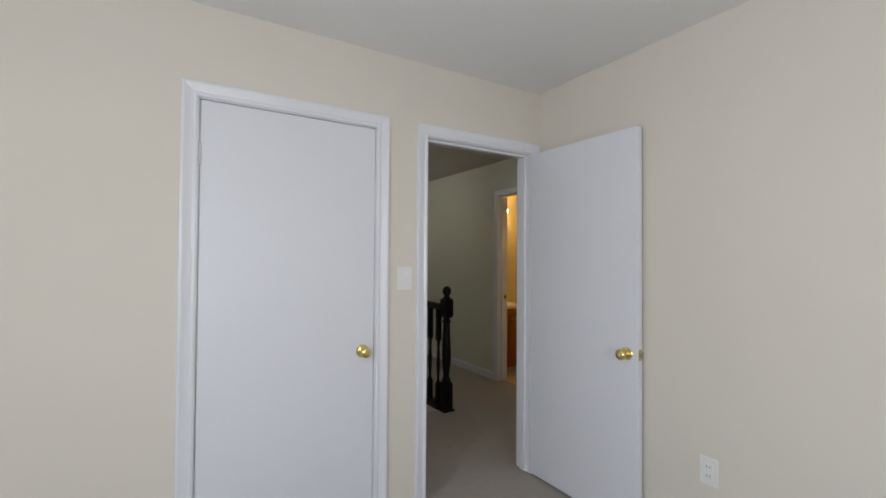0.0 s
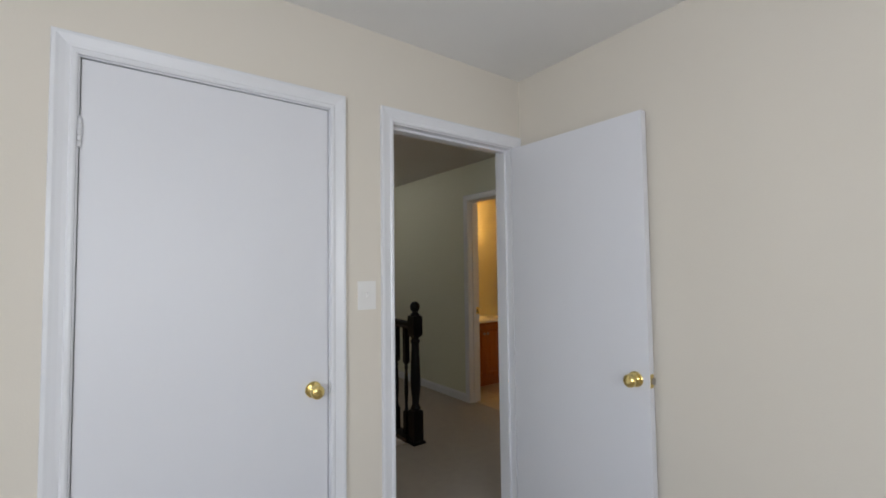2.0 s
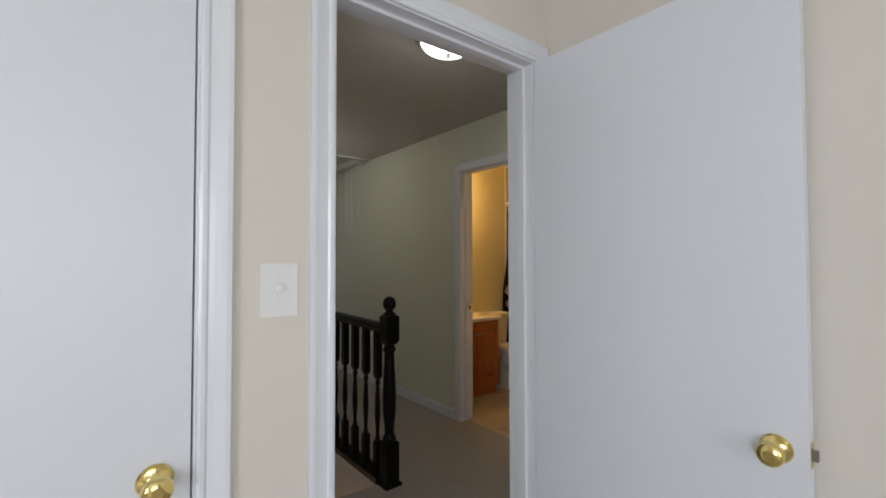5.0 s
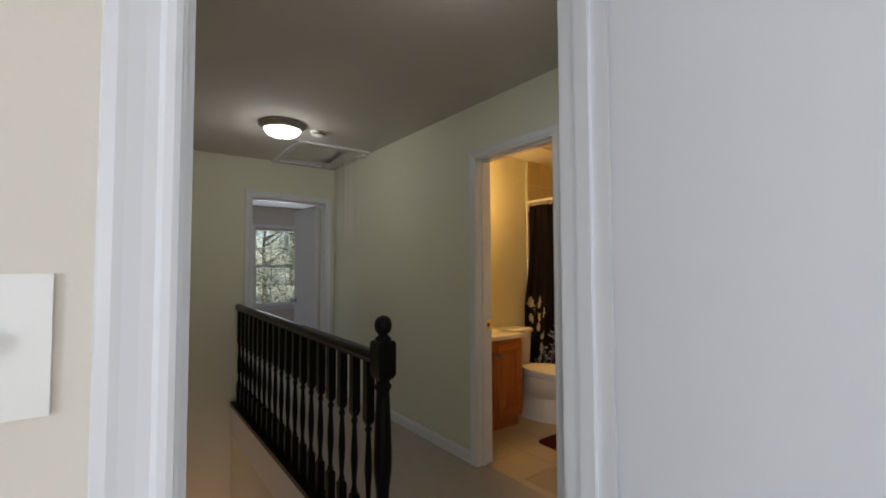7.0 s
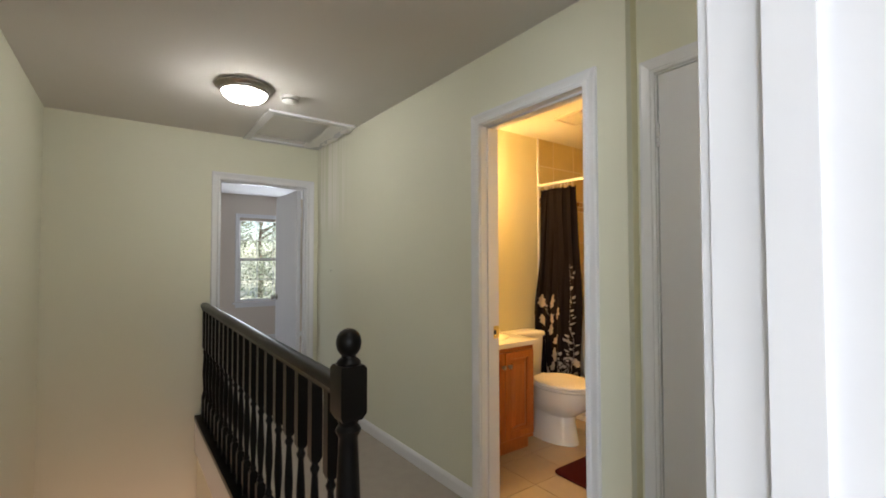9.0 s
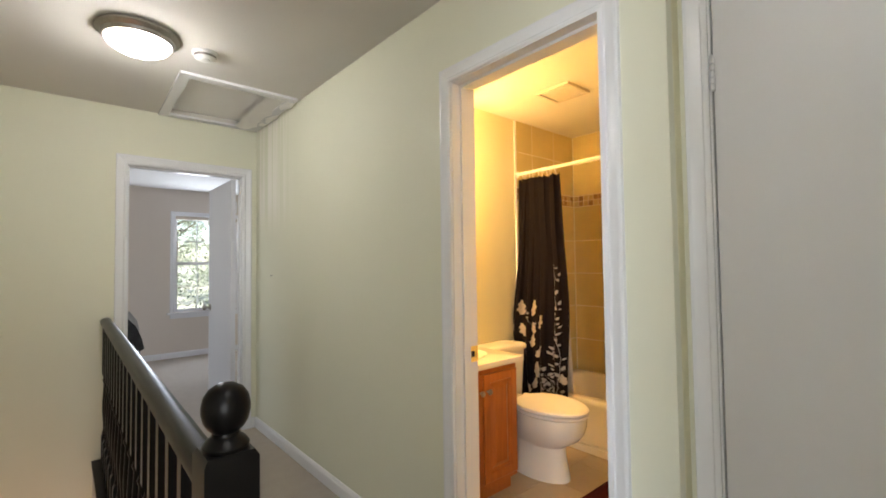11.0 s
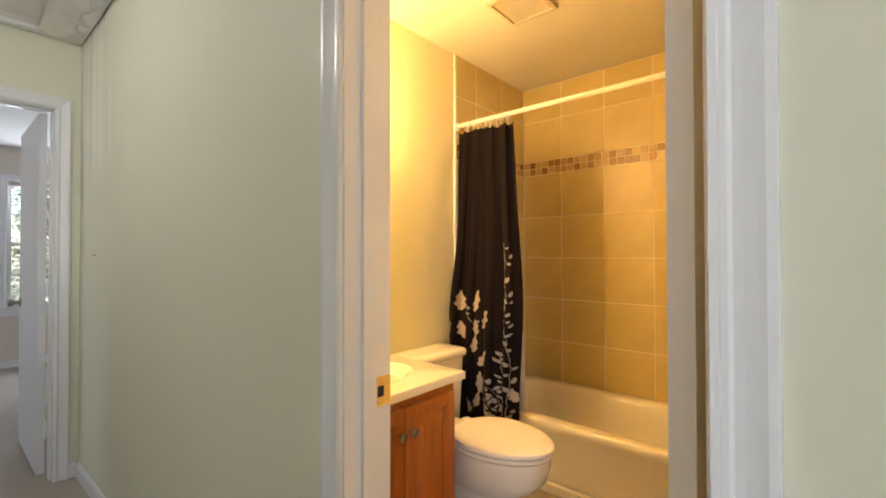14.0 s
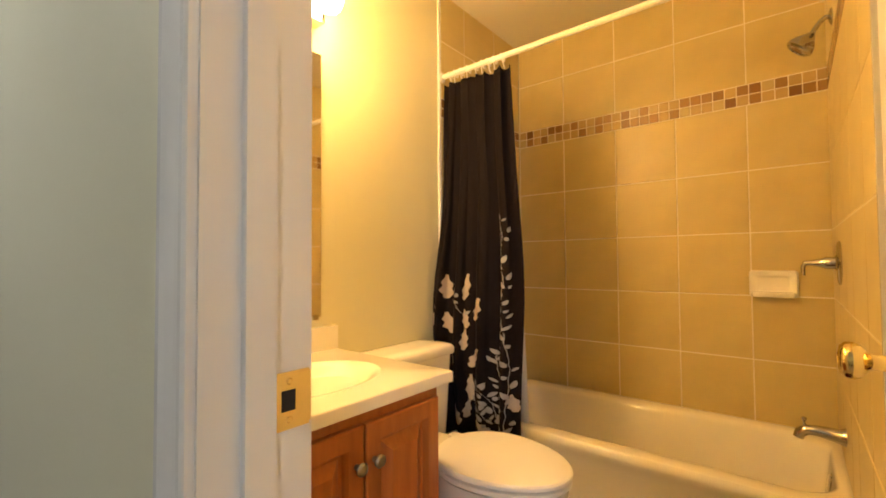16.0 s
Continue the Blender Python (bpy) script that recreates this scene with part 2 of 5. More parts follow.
# hall shell
wall("wall_hall_south", "x", 0.06, 0.12, SX, BX, [(*BD, 0, DOOR_H + 0.015)], HALL_WALL, label="sage green painted hall wall round the bedroom doorway")
wall("wall_hall_east", "y", HX, 1.085, 0.8725, FY, [(*BA, 0, BATH_TOP)], HALL_WALL_LIGHT_STREAKS, label="sage green painted hall wall with the bathroom doorway").matrix_world = SKEW
wall("wall_linen_closet", "y", LX, 1.215, 0.12, 0.8725, [(*LC, 0, DOOR_H + 0.015)], HALL_WALL, label="sage green painted recessed wall round the linen closet")
wall("wall_hall_north", "x", FY, 4.19, SX, 1.085, [(*B2, -0.125, DOOR_H + 0.015)], HALL_WALL, z0=-2.7, label="sage green painted end wall of the hall and stairwell")
wall("wall_stair_west", "y", SX - 0.1, SX, 0.12, 4.13, [], HALL_WALL, z0=-2.7, label="sage green painted wall beside the stairs")
STAIR_UNDER = wall("wall_stair_under", "y", 0.016, 0.07, 1.27, 4.12, [], HALL_WALL, z0=-2.7, z1=-0.02, label="painted stairwell wall below the landing")
wall("wall_closet_back", "x", 0.7, 0.76, -3.9, SX - 0.1, [], BED_WALL, label="plain closet wall")
# bathroom shell
wall("wall_bath_west", "y", 1.085, BX, 0.8725, BFY, [(*BA, 0, BATH_TOP)], BATH_WALL, label="pale yellow painted bathroom wall beside the doorway")
wall("wall_bath_north", "x", BFY, 2.69, BX, 3.4, [], BATH_WALL, label="pale yellow painted bathroom wall behind vanity and toilet")
wall("wall_bath_south", "x", 0.986, BNY, 1.986, 3.4, [], BATH_WALL, label="bathroom wall behind the shower tiles")
wall("wall_bath_door_side", "x", 0.8725, 0.984, BX, 2.1, [], BATH_WALL, label="pale yellow painted bathroom wall behind the door")
wall("wall_bath_east", "y", TX, 3.4, BNY, BFY, [], BATH_WALL, label="bathroom wall behind the tub tiles")
# far bedroom shell
wall("wall_far_room_south", "x", 4.19, FY2, -2.3, 3.2, [(*B2, 0, DOOR_H + 0.015)], FAR_WALL, label="taupe painted bedroom wall round the doorway")
wall("wall_far_room_north", "x", WY, WY + 0.14, -2.3, 3.2, [(0.935, 1.795, 0.655, 2.065)], FAR_WALL, label="taupe painted bedroom wall with a sash window")
wall("wall_far_room_east", "y", 3.1, 3.2, FY2, WY, [], FAR_WALL, label="taupe painted bedroom wall")
wall("wall_far_room_west", "y", -2.3, -2.2, FY2, WY, [(5.7, 6.7, 0.75, 2.15)], FAR_WALL, label="taupe painted bedroom wall")

# floors
NX, NY = 0.057, 1.225      # newel post
EDGE = pose(NX, NY, 0, 0, 0, 0.9) @ pose(-NX, -NY, 0)    # the landing's edge along the stairs
tagged(boxes("floor_bedroom", CARPET, None, (-3.9, 0.06, -3.7, 0.06, -0.12, 0.0)), "beige cut-pile carpet floor of the bedroom", "floor", kind="structure")
STAIR_UNDER.matrix_world = EDGE
bm = bmesh.new()
rim = [EDGE @ Vector((0.015, y, 0)) for y in (1.27, 4.185)]
plan = [(SX, 0.06), (1.17, 0.06), (1.17, 1.27), (1.10, 1.27), (1.10, 4.19), (rim[1].x, 4.19), (rim[0].x, 1.27), (SX, 1.27)]
lo, hi = ([bm.verts.new((x, y, z)) for x, y in plan] for z in (-0.12, 0.0))
bm.faces.new(lo)
bm.faces.new(hi)
for i in range(len(plan)):
    j = (i + 1) % len(plan)
    bm.faces.new((lo[i], lo[j], hi[j], hi[i]))
tagged(part("floor_hall", bm, CARPET), "beige cut-pile carpet floor of the hall", "floor", kind="structure")
tagged(boxes("floor_far_room", CARPET, None, (-2.3, 3.2, 4.19, WY + 0.1, -0.12, 0.0)), "beige cut-pile carpet floor of the far bedroom", "floor", kind="structure")
tagged(boxes("floor_bath", FLOOR_GROUT, None, (1.12, 3.4, 0.93, 2.69, -0.12, -0.004)), "beige tiled bathroom floor with pale grout", "floor", kind="structure")
tagged(boxes("floor_downstairs", CARPET, None, (SX - 0.1, 0.06, 0.12, 4.19, -2.8, -2.7)), "carpeted floor at the bottom of the stairs", "floor", kind="structure")
# ceilings
tagged(boxes("ceiling_bedroom", CEIL, None, (-3.9, 0.06, -3.7, 0.06, H, H + 0.1)), "white flat painted bedroom ceiling", "ceiling", kind="structure")
HX0, HX1, HY0, HY1 = 0.35, 0.925, 3.28, 4.06    # attic opening
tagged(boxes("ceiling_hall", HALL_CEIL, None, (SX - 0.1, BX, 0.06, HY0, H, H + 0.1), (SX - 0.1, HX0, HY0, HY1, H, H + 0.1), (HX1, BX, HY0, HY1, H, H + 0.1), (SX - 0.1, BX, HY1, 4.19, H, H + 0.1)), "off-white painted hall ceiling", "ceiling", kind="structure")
tagged(boxes("ceiling_bath", BATH_CEIL, None, (BX, 3.4, 0.88, 2.69, H, H + 0.1)), "off-white painted bathroom ceiling", "ceiling", kind="structure")
tagged(boxes("ceiling_far_room", CEIL, None, (-2.3, 3.2, 4.19, WY + 0.14, H, H + 0.1)), "white painted ceiling of the far bedroom", "ceiling", kind="structure")


# ---- doorways, casings and doors ----
CASING = [(0.0, 0.0), (0.0, 0.010), (0.006, 0.013), (0.014, 0.013), (0.019, 0.009), (0.030, 0.011), (0.044, 0.015), (0.052, 0.018), (0.062, 0.018), (0.064, 0.014), (0.064, 0.0)]


def to_world(axis, face, out, s, d, z):
    """s along the wall, d proud of its face, z up."""
    return Vector((s, face + out * d, z)) if axis == "x" else Vector((face + out * d, s, z))


def casing(name, axis, face, out, s0, s1, top, parent=None, bottom=0.0, wide=1.0):
    bm = bmesh.new()
    rings = []
    for a, b, c, e in ((s0, bottom, -1, 0), (s0, top, -1, 1), (s1, top, 1, 1), (s1, bottom, 1, 0)):
        rings.append([bm.verts.new(to_world(axis, face, out, a + c * u * wide, v, b + e * u * wide)) for u, v in CASING])
    n = len(CASING)
    for a, b in zip(rings, rings[1:]):
        for i in range(n):
            bm.faces.new((a[i], a[(i + 1) % n], b[(i + 1) % n], b[i]))
    bm.faces.new(rings[0])
    bm.faces.new(rings[-1])
    return part(name, bm, TRIM, parent)


def doorway(name, axis, opening, faces, label, stop_at=None, stop_w=0.035, top=DOOR_H + 0.015, wide=1.0, turn=None):
    """Jamb lining, stops and casings on both faces of a doorway."""
    s0, s1 = opening
    f0, f1 = faces
    ob = thing(name, (0, 0, 0), label, "door frame", kind="structure")

    def bar(nm, a0, a1, d0, d1, z0, z1):
        return boxes(nm, TRIM, ob, (a0, a1, d0, d1, z0, z1) if axis == "x" else (d0, d1, a0, a1, z0, z1), bevel=0.0015)
    bar("jamb", s0, s0 + 0.018, f0, f1, 0, top)
    bar("jamb", s1 - 0.018, s1, f0, f1, 0, top)
    bar("head_jamb", s0 + 0.018, s1 - 0.018, f0, f1, top - 0.018, top)
    if stop_at is not None:
        a, b = stop_at, stop_at + stop_w
        bar("door_stop", s0 + 0.018, s0 + 0.029, a, b, 0, top - 0.018)
        bar("door_stop", s1 - 0.029, s1 - 0.018, a, b, 0, top - 0.018)
        bar("door_stop", s0 + 0.029, s1 - 0.029, a, b, top - 0.029, top - 0.018)
    front = casing("casing", axis, f0, -1, s0 + 0.013, s1 - 0.013, top - 0.013, ob, wide=wide)
    if turn:
        front.matrix_world = turn
    casing("casing", axis, f1, 1, s0 + 0.013, s1 - 0.013, top - 0.013, ob, wide=wide)
    return ob


def knob(parent, m, brass=None):
    """A round door knob on a rose, turned about local z which points out of the door."""
    bm = bmesh.new()
    lathe(bm, [(0.0325, 0.0), (0.0325, 0.003), (0.029, 0.007), (0.015, 0.009), (0.012, 0.012), (0.011, 0.026), (0.015, 0.032), (0.024, 0.038), (0.0275, 0.047), (0.0265, 0.056), (0.021, 0.062), (0.011, 0.064), (0.010, 0.062), (0.004, 0.062)], m, n=32)
    return part("knob", bm, brass or BRASS, parent, "dark aged metal knob" if brass else "polished brass round knob", smooth=True)


def hinge(parent, m, material, h=0.09):
    """A butt hinge: knuckles along local z with a leaf beside them."""
    bm = bmesh.new()
    for i in range(5):
        lathe(bm, [(0.0065, -h / 2 + i * h / 5 + 0.0008), (0.0065, -h / 2 + (i + 1) * h / 5 - 0.0008)], m, n=12)
    lathe(bm, [(0.003, h / 2), (0.005, h / 2 + 0.004), (0.002, h / 2 + 0.008)], m, n=10)
    return part("hinge", bm, material, parent, smooth=True)


def door_leaf(name, hinge_at, angle, width, side, label, knob_z=0.92, knob_front=True, knob_back=True, thick=0.035, hinges=(0.25, 1.05, 1.80), hinge_mat=None, latch=True, hinge_side=1, metal=None):
    """A flush slab door: hinged at local x=0, running to +x, thick from y=0 to side*thick; angle turns it about z."""
    ob = thing(name, pose(hinge_at[0], hinge_at[1], 0.0, 0, 0, angle), label, "door")
    y0, y1 = sorted((0.0, side * thick))
    bm = bmesh.new()
    box(bm, 0.002, width, y0, y1, 0.012, DOOR_H - 0.007)
    part("door_slab", bm, DOOR, ob, smooth=True, bevel=0.002)
    kx = width - 0.06
    if knob_front:
        knob(ob, Matrix.Translation((kx, y0, knob_z)) @ pose(0, 0, 0, 90, 0, 0), metal)
    if knob_back:
        knob(ob, Matrix.Translation((kx, y1, knob_z)) @ pose(0, 0, 0, -90, 0, 0), metal)
    if latch:
        ym = (y0 + y1) / 2
        boxes("latch_plate", BRASS, ob, (width - 0.0005, width + 0.0012, ym - 0.0125, ym + 0.0125, knob_z - 0.028, knob_z + 0.028), bevel=0.0004, label="brass latch face plate")
        bm = bmesh.new()
        box(bm, width, width + 0.012, ym - 0.006, ym + 0.006, knob_z - 0.012, knob_z + 0.012)
        part("latch_bolt", bm, NICKEL, ob, "dark metal spring latch", bevel=0.002)
    for z in hinges:
        hinge(ob, Matrix.Translation((0.0, y0 - 0.004 if hinge_side < 0 else y1 + 0.004, z)), hinge_mat or TRIM)
    return ob


doorway("door_frame_bedroom", "x", BD, (0.0, 0.12), "white painted bedroom door frame with moulded casing", stop_at=0.040)
doorway("door_frame_closet", "x", CL, (0.0, 0.12), "white painted closet door frame with moulded casing", stop_at=0.042)
doorway("door_frame_bathroom", "y", BA, (HX, BX), "glossy white bathroom door frame with moulded casing", stop_at=1.075, top=BATH_TOP, wide=0.89, turn=SKEW)
doorway("door_frame_linen_closet", "y", LC, (LX, 1.215), "glossy white linen closet door frame", stop_at=1.164, wide=0.89)
doorway("door_frame_far_room", "x", B2, (FY, FY2), "white painted far bedroom door frame with moulded casing", stop_at=4.17)

door_leaf("bedroom_door", (BD[1] - 0.020, -0.008), -88.6, 0.748, 1, "open white flush bedroom door with brass knobs", knob_z=0.893, hinges=(), hinge_side=-1)
door_leaf("closet_door", (CL[0] + 0.0185, 0.004), 0, 0.792, 1, "closed white flush closet door with a brass knob", knob_z=0.895, hinges=(0.25, 1.80), hinge_side=-1, knob_back=False, latch=False)
door_leaf("bathroom_door", (BX + 0.003, BA[0] + 0.090), 1.4, 0.63, -1, "open white flush bathroom door with brass knobs", knob_z=0.94, hinge_side=-1, hinges=(0.25, 1.85))
door_leaf("linen_closet_door", (LX + 0.004, LC[1] - 0.020), -90, 0.456, 1, "closed white flush linen closet door", knob_z=0.935, hinges=(0.25, 1.80), hinge_side=-1, knob_back=False, latch=False)
door_leaf("far_bedroom_door", (B2[1] - 0.033, FY2 + 0.012), 90.8, 0.735, 1, "open white flush door into the far bedroom", knob_z=0.93, hinge_side=-1, metal=NICKEL)

# strike plate on the bathroom jamb
sp = thing("strike_plate", (1.133, BA[1] - 0.018, 0.930), "brass strike plate screwed to the bathroom door jamb", "strike plate")
bm = bmesh.new()
for d in ((-0.022, 0.024, -0.002, 0.0, -0.033, -0.012), (-0.022, 0.024, -0.002, 0.0, 0.012, 0.033), (0.006, 0.024, -0.002, 0.0, -0.012, 0.012), (-0.022, -0.012, -0.002, 0.0, -0.012, 0.012)):
    box(bm, *d)
box(bm, 0.024, 0.027, -0.001, 0.004, -0.030, 0.030)
part("plate", bm, BRASS, sp)
boxes("latch_hole", DARK, sp, (-0.012, 0.006, -0.0008, -0.0002, -0.012, 0.012))
for z in (-0.022, 0.022):
    bm = bmesh.new()
    lathe(bm, [(0.004, 0), (0.003, 0.0012), (0.0005, 0.0014)], Matrix.Translation((-0.002, -0.002, z)) @ pose(0, 0, 0, 90, 0, 0), n=12)
    part("screw", bm, BRASS, sp, smooth=True)

# ---- baseboards ----
BASE = [(0, 0), (0.012, 0), (0.012, 0.060), (0.009, 0.070), (0.005, 0.078), (0.0, 0.082)]


def baseboard(axis, face, out, s0, s1, name="baseboard"):
    bm = bmesh.new()
    lo = [bm.verts.new(to_world(axis, face, out, s0, u, v)) for u, v in BASE]
    hi = [bm.verts.new(to_world(axis, face, out, s1, u, v)) for u, v in BASE]
    n = len(BASE)
    for i in range(n):
        bm.faces.new((lo[i], lo[(i + 1) % n], hi[(i + 1) % n], hi[i]))
    bm.faces.new(lo)
    bm.faces.new(hi)
    return tagged(part(name, bm, TRIM), "white painted baseboard along the wall", "baseboard", kind="structure")


baseboard("y", HX, -1, BA[1] + 0.045, FY).matrix_world = SKEW
baseboard("y", HX, -1, 0.874, BA[0] - 0.045).matrix_world = SKEW
baseboard("x", FY, -1, B2[1] + 0.052, 0.977)
baseboard("x", 0.0, -1, -3.8, CL[0] - 0.052)
baseboard("x", 0.0, -1, CL[1] + 0.052, BD[0] - 0.052)
baseboard("y", 0.0, -1, -3.6, -0.02)
baseboard("x", WY, -1, -2.2, 3.1)
baseboard("x", BFY, -1, 1.86, 2.46)

# ---- bedroom: switch and outlet ----
sw = thing("light_switch", (-0.966, 0.0, 1.258), "white toggle light switch plate on the cream wall", "light switch")
bm = bmesh.new()
box(bm, -0.042, 0.042, -0.006, 0.0, -0.061, 0.061)
part("plate", bm, PLASTIC, sw, smooth=True, bevel=0.003)
boxes("toggle_collar", PLASTIC, sw, (-0.0075, 0.0075, -0.0085, -0.006, -0.014, 0.014), bevel=0.0008)
bm = bmesh.new()
box(bm, -0.005, 0.005, -0.020, -0.004, -0.004, 0.012)
part("toggle", bm, PLASTIC, sw, smooth=True, bevel=0.0015)
for z in (-0.030, 0.030):
    bm = bmesh.new()
    lathe(bm, [(0.0035, 0), (0.003, 0.001), (0.0005, 0.0014)], Matrix.Translation((0, -0.006, z)) @ pose(0, 0, 0, 90, 0, 0), n=12)
    part("screw", bm, PLASTIC, sw, smooth=True)

ou = thing("wall_outlet", pose(0.0, -1.06, 0.445, 0, 0, -90), "white duplex wall outlet low on the cream wall", "outlet")
bm = bmesh.new()
box(bm, -0.037, 0.037, -0.006, 0.0, -0.059, 0.059)
part("plate", bm, PLASTIC, ou, smooth=True, bevel=0.003)
for z in (-0.020, 0.020):
    bm = bmesh.new()
    box(bm, -0.017, 0.017, -0.008, -0.005, z - 0.014, z + 0.014)
    rc = part("receptacle", bm, PLASTIC, ou, smooth=True, bevel=0.003)
    boxes("slot", DARK, rc, (-0.0075, -0.0055, -0.0084, -0.0079, z - 0.004, z + 0.005), (0.0055, 0.0075, -0.0084, -0.0079, z - 0.004, z + 0.005))

# ---- hall: balustrade ----
bal = thing("balustrade", pose(NX, NY, 0, 0, 0, 0.9) @ pose(0, -NY, 0), "glossy black painted stair balustrade on the landing edge", "railing")


def square_ring(bm, rings):
    prev = None
    for h, z in rings:
        ring = [bm.verts.new((sx * h, sy * h, z)) for sx, sy in ((-1, -1), (1, -1), (1, 1), (-1, 1))]
        if prev:
            for i in range(4):
                bm.faces.new((prev[i], prev[(i + 1) % 4], ring[(i + 1) % 4], ring[i]))
        else:
            bm.faces.new(ring)
        prev = ring
    bm.faces.new(prev)


bm = bmesh.new()
square_ring(bm, [(0.043, 0.0), (0.043, 0.245), (0.034, 0.258)])
lathe(bm, [(0.034, 0.255), (0.041, 0.266), (0.041, 0.276), (0.033, 0.288), (0.027, 0.305), (0.031, 0.35), (0.040, 0.43), (0.041, 0.50), (0.037, 0.62), (0.031, 0.74), (0.030, 0.775), (0.038, 0.788), (0.040, 0.797), (0.030, 0.812), (0.034, 0.83)], n=24)
square_ring(bm, [(0.032, 0.828), (0.043, 0.850), (0.043, 0.987), (0.037, 0.997)])
lathe(bm, [(0.036, 0.994), (0.038, 1.004), (0.032, 1.013), (0.023, 1.020), (0.022, 1.026), (0.029, 1.033), (0.036, 1.044), (0.0395, 1.060), (0.0395, 1.071), (0.036, 1.087), (0.028, 1.099), (0.015, 1.107), (0.002, 1.110)], n=28)
newel = part("newel_post", bm, BLACK, bal, "turned newel post with a ball finial", smooth=True)
newel.location = (0, NY, 0)
bm = bmesh.new()
square_ring(bm, [(0.056, 0.0), (0.056, 0.012), (0.050, 0.020), (0.044, 0.022)])
foot = part("newel_base", bm, BLACK, bal, smooth=False)
foot.location = (0, NY, 0)
RAIL = [(-0.020, 0.885), (0.020, 0.885), (0.022, 0.900), (0.030, 0.908), (0.031, 0.925), (0.024, 0.938), (0.010, 0.945), (-0.010, 0.945), (-0.024, 0.938), (-0.031, 0.925), (-0.030, 0.908), (-0.022, 0.900)]
bm = bmesh.new()
lo = [bm.verts.new((u, NY + 0.04, v)) for u, v in RAIL]
hi = [bm.verts.new((u, FY - 0.005, v + 0.028)) for u, v in RAIL]
for i in range(len(RAIL)):
    bm.faces.new((lo[i], lo[(i + 1) % len(RAIL)], hi[(i + 1) % len(RAIL)], hi[i]))
bm.faces.new(lo)
bm.faces.new(hi)
part("handrail", bm, BLACK, bal, "rounded black handrail, worn to grey on top", smooth=True)
bm = bmesh.new()
box(bm, -0.066, 0.036, NY + 0.043, FY - 0.002, 0.0, 0.034)
part("shoe_rail", bm, BLACK, bal, smooth=True, bevel=0.005)
bm = bmesh.new()
square_ring(bm, [(0.0205, 0.03), (0.0205, 0.205), (0.013, 0.218)])
lathe(bm, [(0.013, 0.215), (0.018, 0.226), (0.013, 0.238), (0.011, 0.255), (0.0135, 0.30), (0.018, 0.37), (0.0175, 0.42), (0.0135, 0.50), (0.011, 0.548), (0.016, 0.560), (0.018, 0.568), (0.012, 0.580), (0.0125, 0.592)], n=12)
square_ring(bm, [(0.013, 0.590), (0.0205, 0.610), (0.0205, 0.914)])
first = part("baluster", bm, BLACK, bal, smooth=True)
first.location = (0, NY + 0.137, 0)
COUNT = 19
for i in range(1, COUNT):
    o = new("baluster", first.data)
    o.parent = bal
    o.location = (0, NY + 0.137 + i * 0.150, 0)
boxes("skirt_board", TRIM, None, (-0.002, 0.014, 1.27, FY - 0.012, -0.26, -0.002), bevel=0.003).matrix_world = EDGE
tagged(bpy.data.objects["skirt_board"], "white painted trim board below the balustrade", "trim", kind="structure")

# stairs going down, and the wall rail beside them
st = thing("staircase", (0, 0, 0), "carpeted stairs going down beside the landing", "stairs", kind="structure")
for i in range(13):
    boxes("step", CARPET, st, (SX, -0.022, 1.272 + i * 0.22, 1.272 + (i + 1) * 0.22 + 0.02, -0.19 * (i + 1) - 0.16, -0.19 * (i + 1)), bevel=0.012)
wr = thing("wall_handrail", (SX + 0.147, 0, -0.02), "glossy black handrail fixed to the stair wall", "handrail")
bm = bmesh.new()
tube(bm, [(0.0, 1.72, 0.575), (0.0, 1.73, 0.577), (0.0, 3.75, -1.17)], [0.030, 0.036, 0.036], n=8)
part("rail", bm, BLACK, wr, smooth=False)
for y in (1.95, 3.4):
    z = 0.577 - (y - 1.73) * 0.865
    bm = bmesh.new()
    tube(bm, [(-0.147, y, z - 0.09), (-0.03, y, z - 0.08), (0, y, z - 0.025)], 0.007, n=8)
    part("bracket", bm, NICKEL, wr, smooth=True)

# return-air grille high on the stair wall
gr = thing("wall_vent", pose(SX, 2.465, 2.262) @ Matrix.Diagonal((1, 1.1, 0.92, 1)), "painted return-air grille high on the stair wall", "vent")
bm = bmesh.new()
for d in ((0, 0.010, -0.29, -0.262, -0.185, 0.185), (0, 0.010, 0.262, 0.29, -0.185, 0.185), (0, 0.010, -0.262, 0.262, -0.185, -0.157), (0, 0.010, -0.262, 0.262, 0.157, 0.185)):
    box(bm, *d)
part("frame", bm, HALL_WALL, gr, bevel=0.002)
# flat grey-brown sheet behind the slats
boxes("backing", mat("grey_brown_backing", (0.34, 0.31, 0.26), 0.9), gr, (0.0005, 0.001, -0.262, 0.262, -0.157, 0.157))
for i in range(16):
    bm = bmesh.new()
    z = -0.140 + i * 0.0195
    v = [bm.verts.new(p) for p in ((0.001, -0.262, z), (0.001, 0.262, z), (0.008, 0.262, z - 0.015), (0.008, -0.262, z - 0.015), (0.001, -0.262, z - 0.002), (0.001, 0.262, z - 0.002), (0.007, 0.262, z - 0.017), (0.007, -0.262, z - 0.017))]
    for f in ((0, 1, 2, 3), (4, 7, 6, 5), (0, 4, 5, 1), (3, 2, 6, 7), (0, 3, 7, 4), (1, 5, 6, 2)):
        bm.faces.new([v[k] for k in f])
    part("slat", bm, HALL_WALL, gr)


# ---- hall: ceiling things ----
GLOBE = glow("lit_frosted_glass", (1.0, 0.97, 0.92), 6.0)


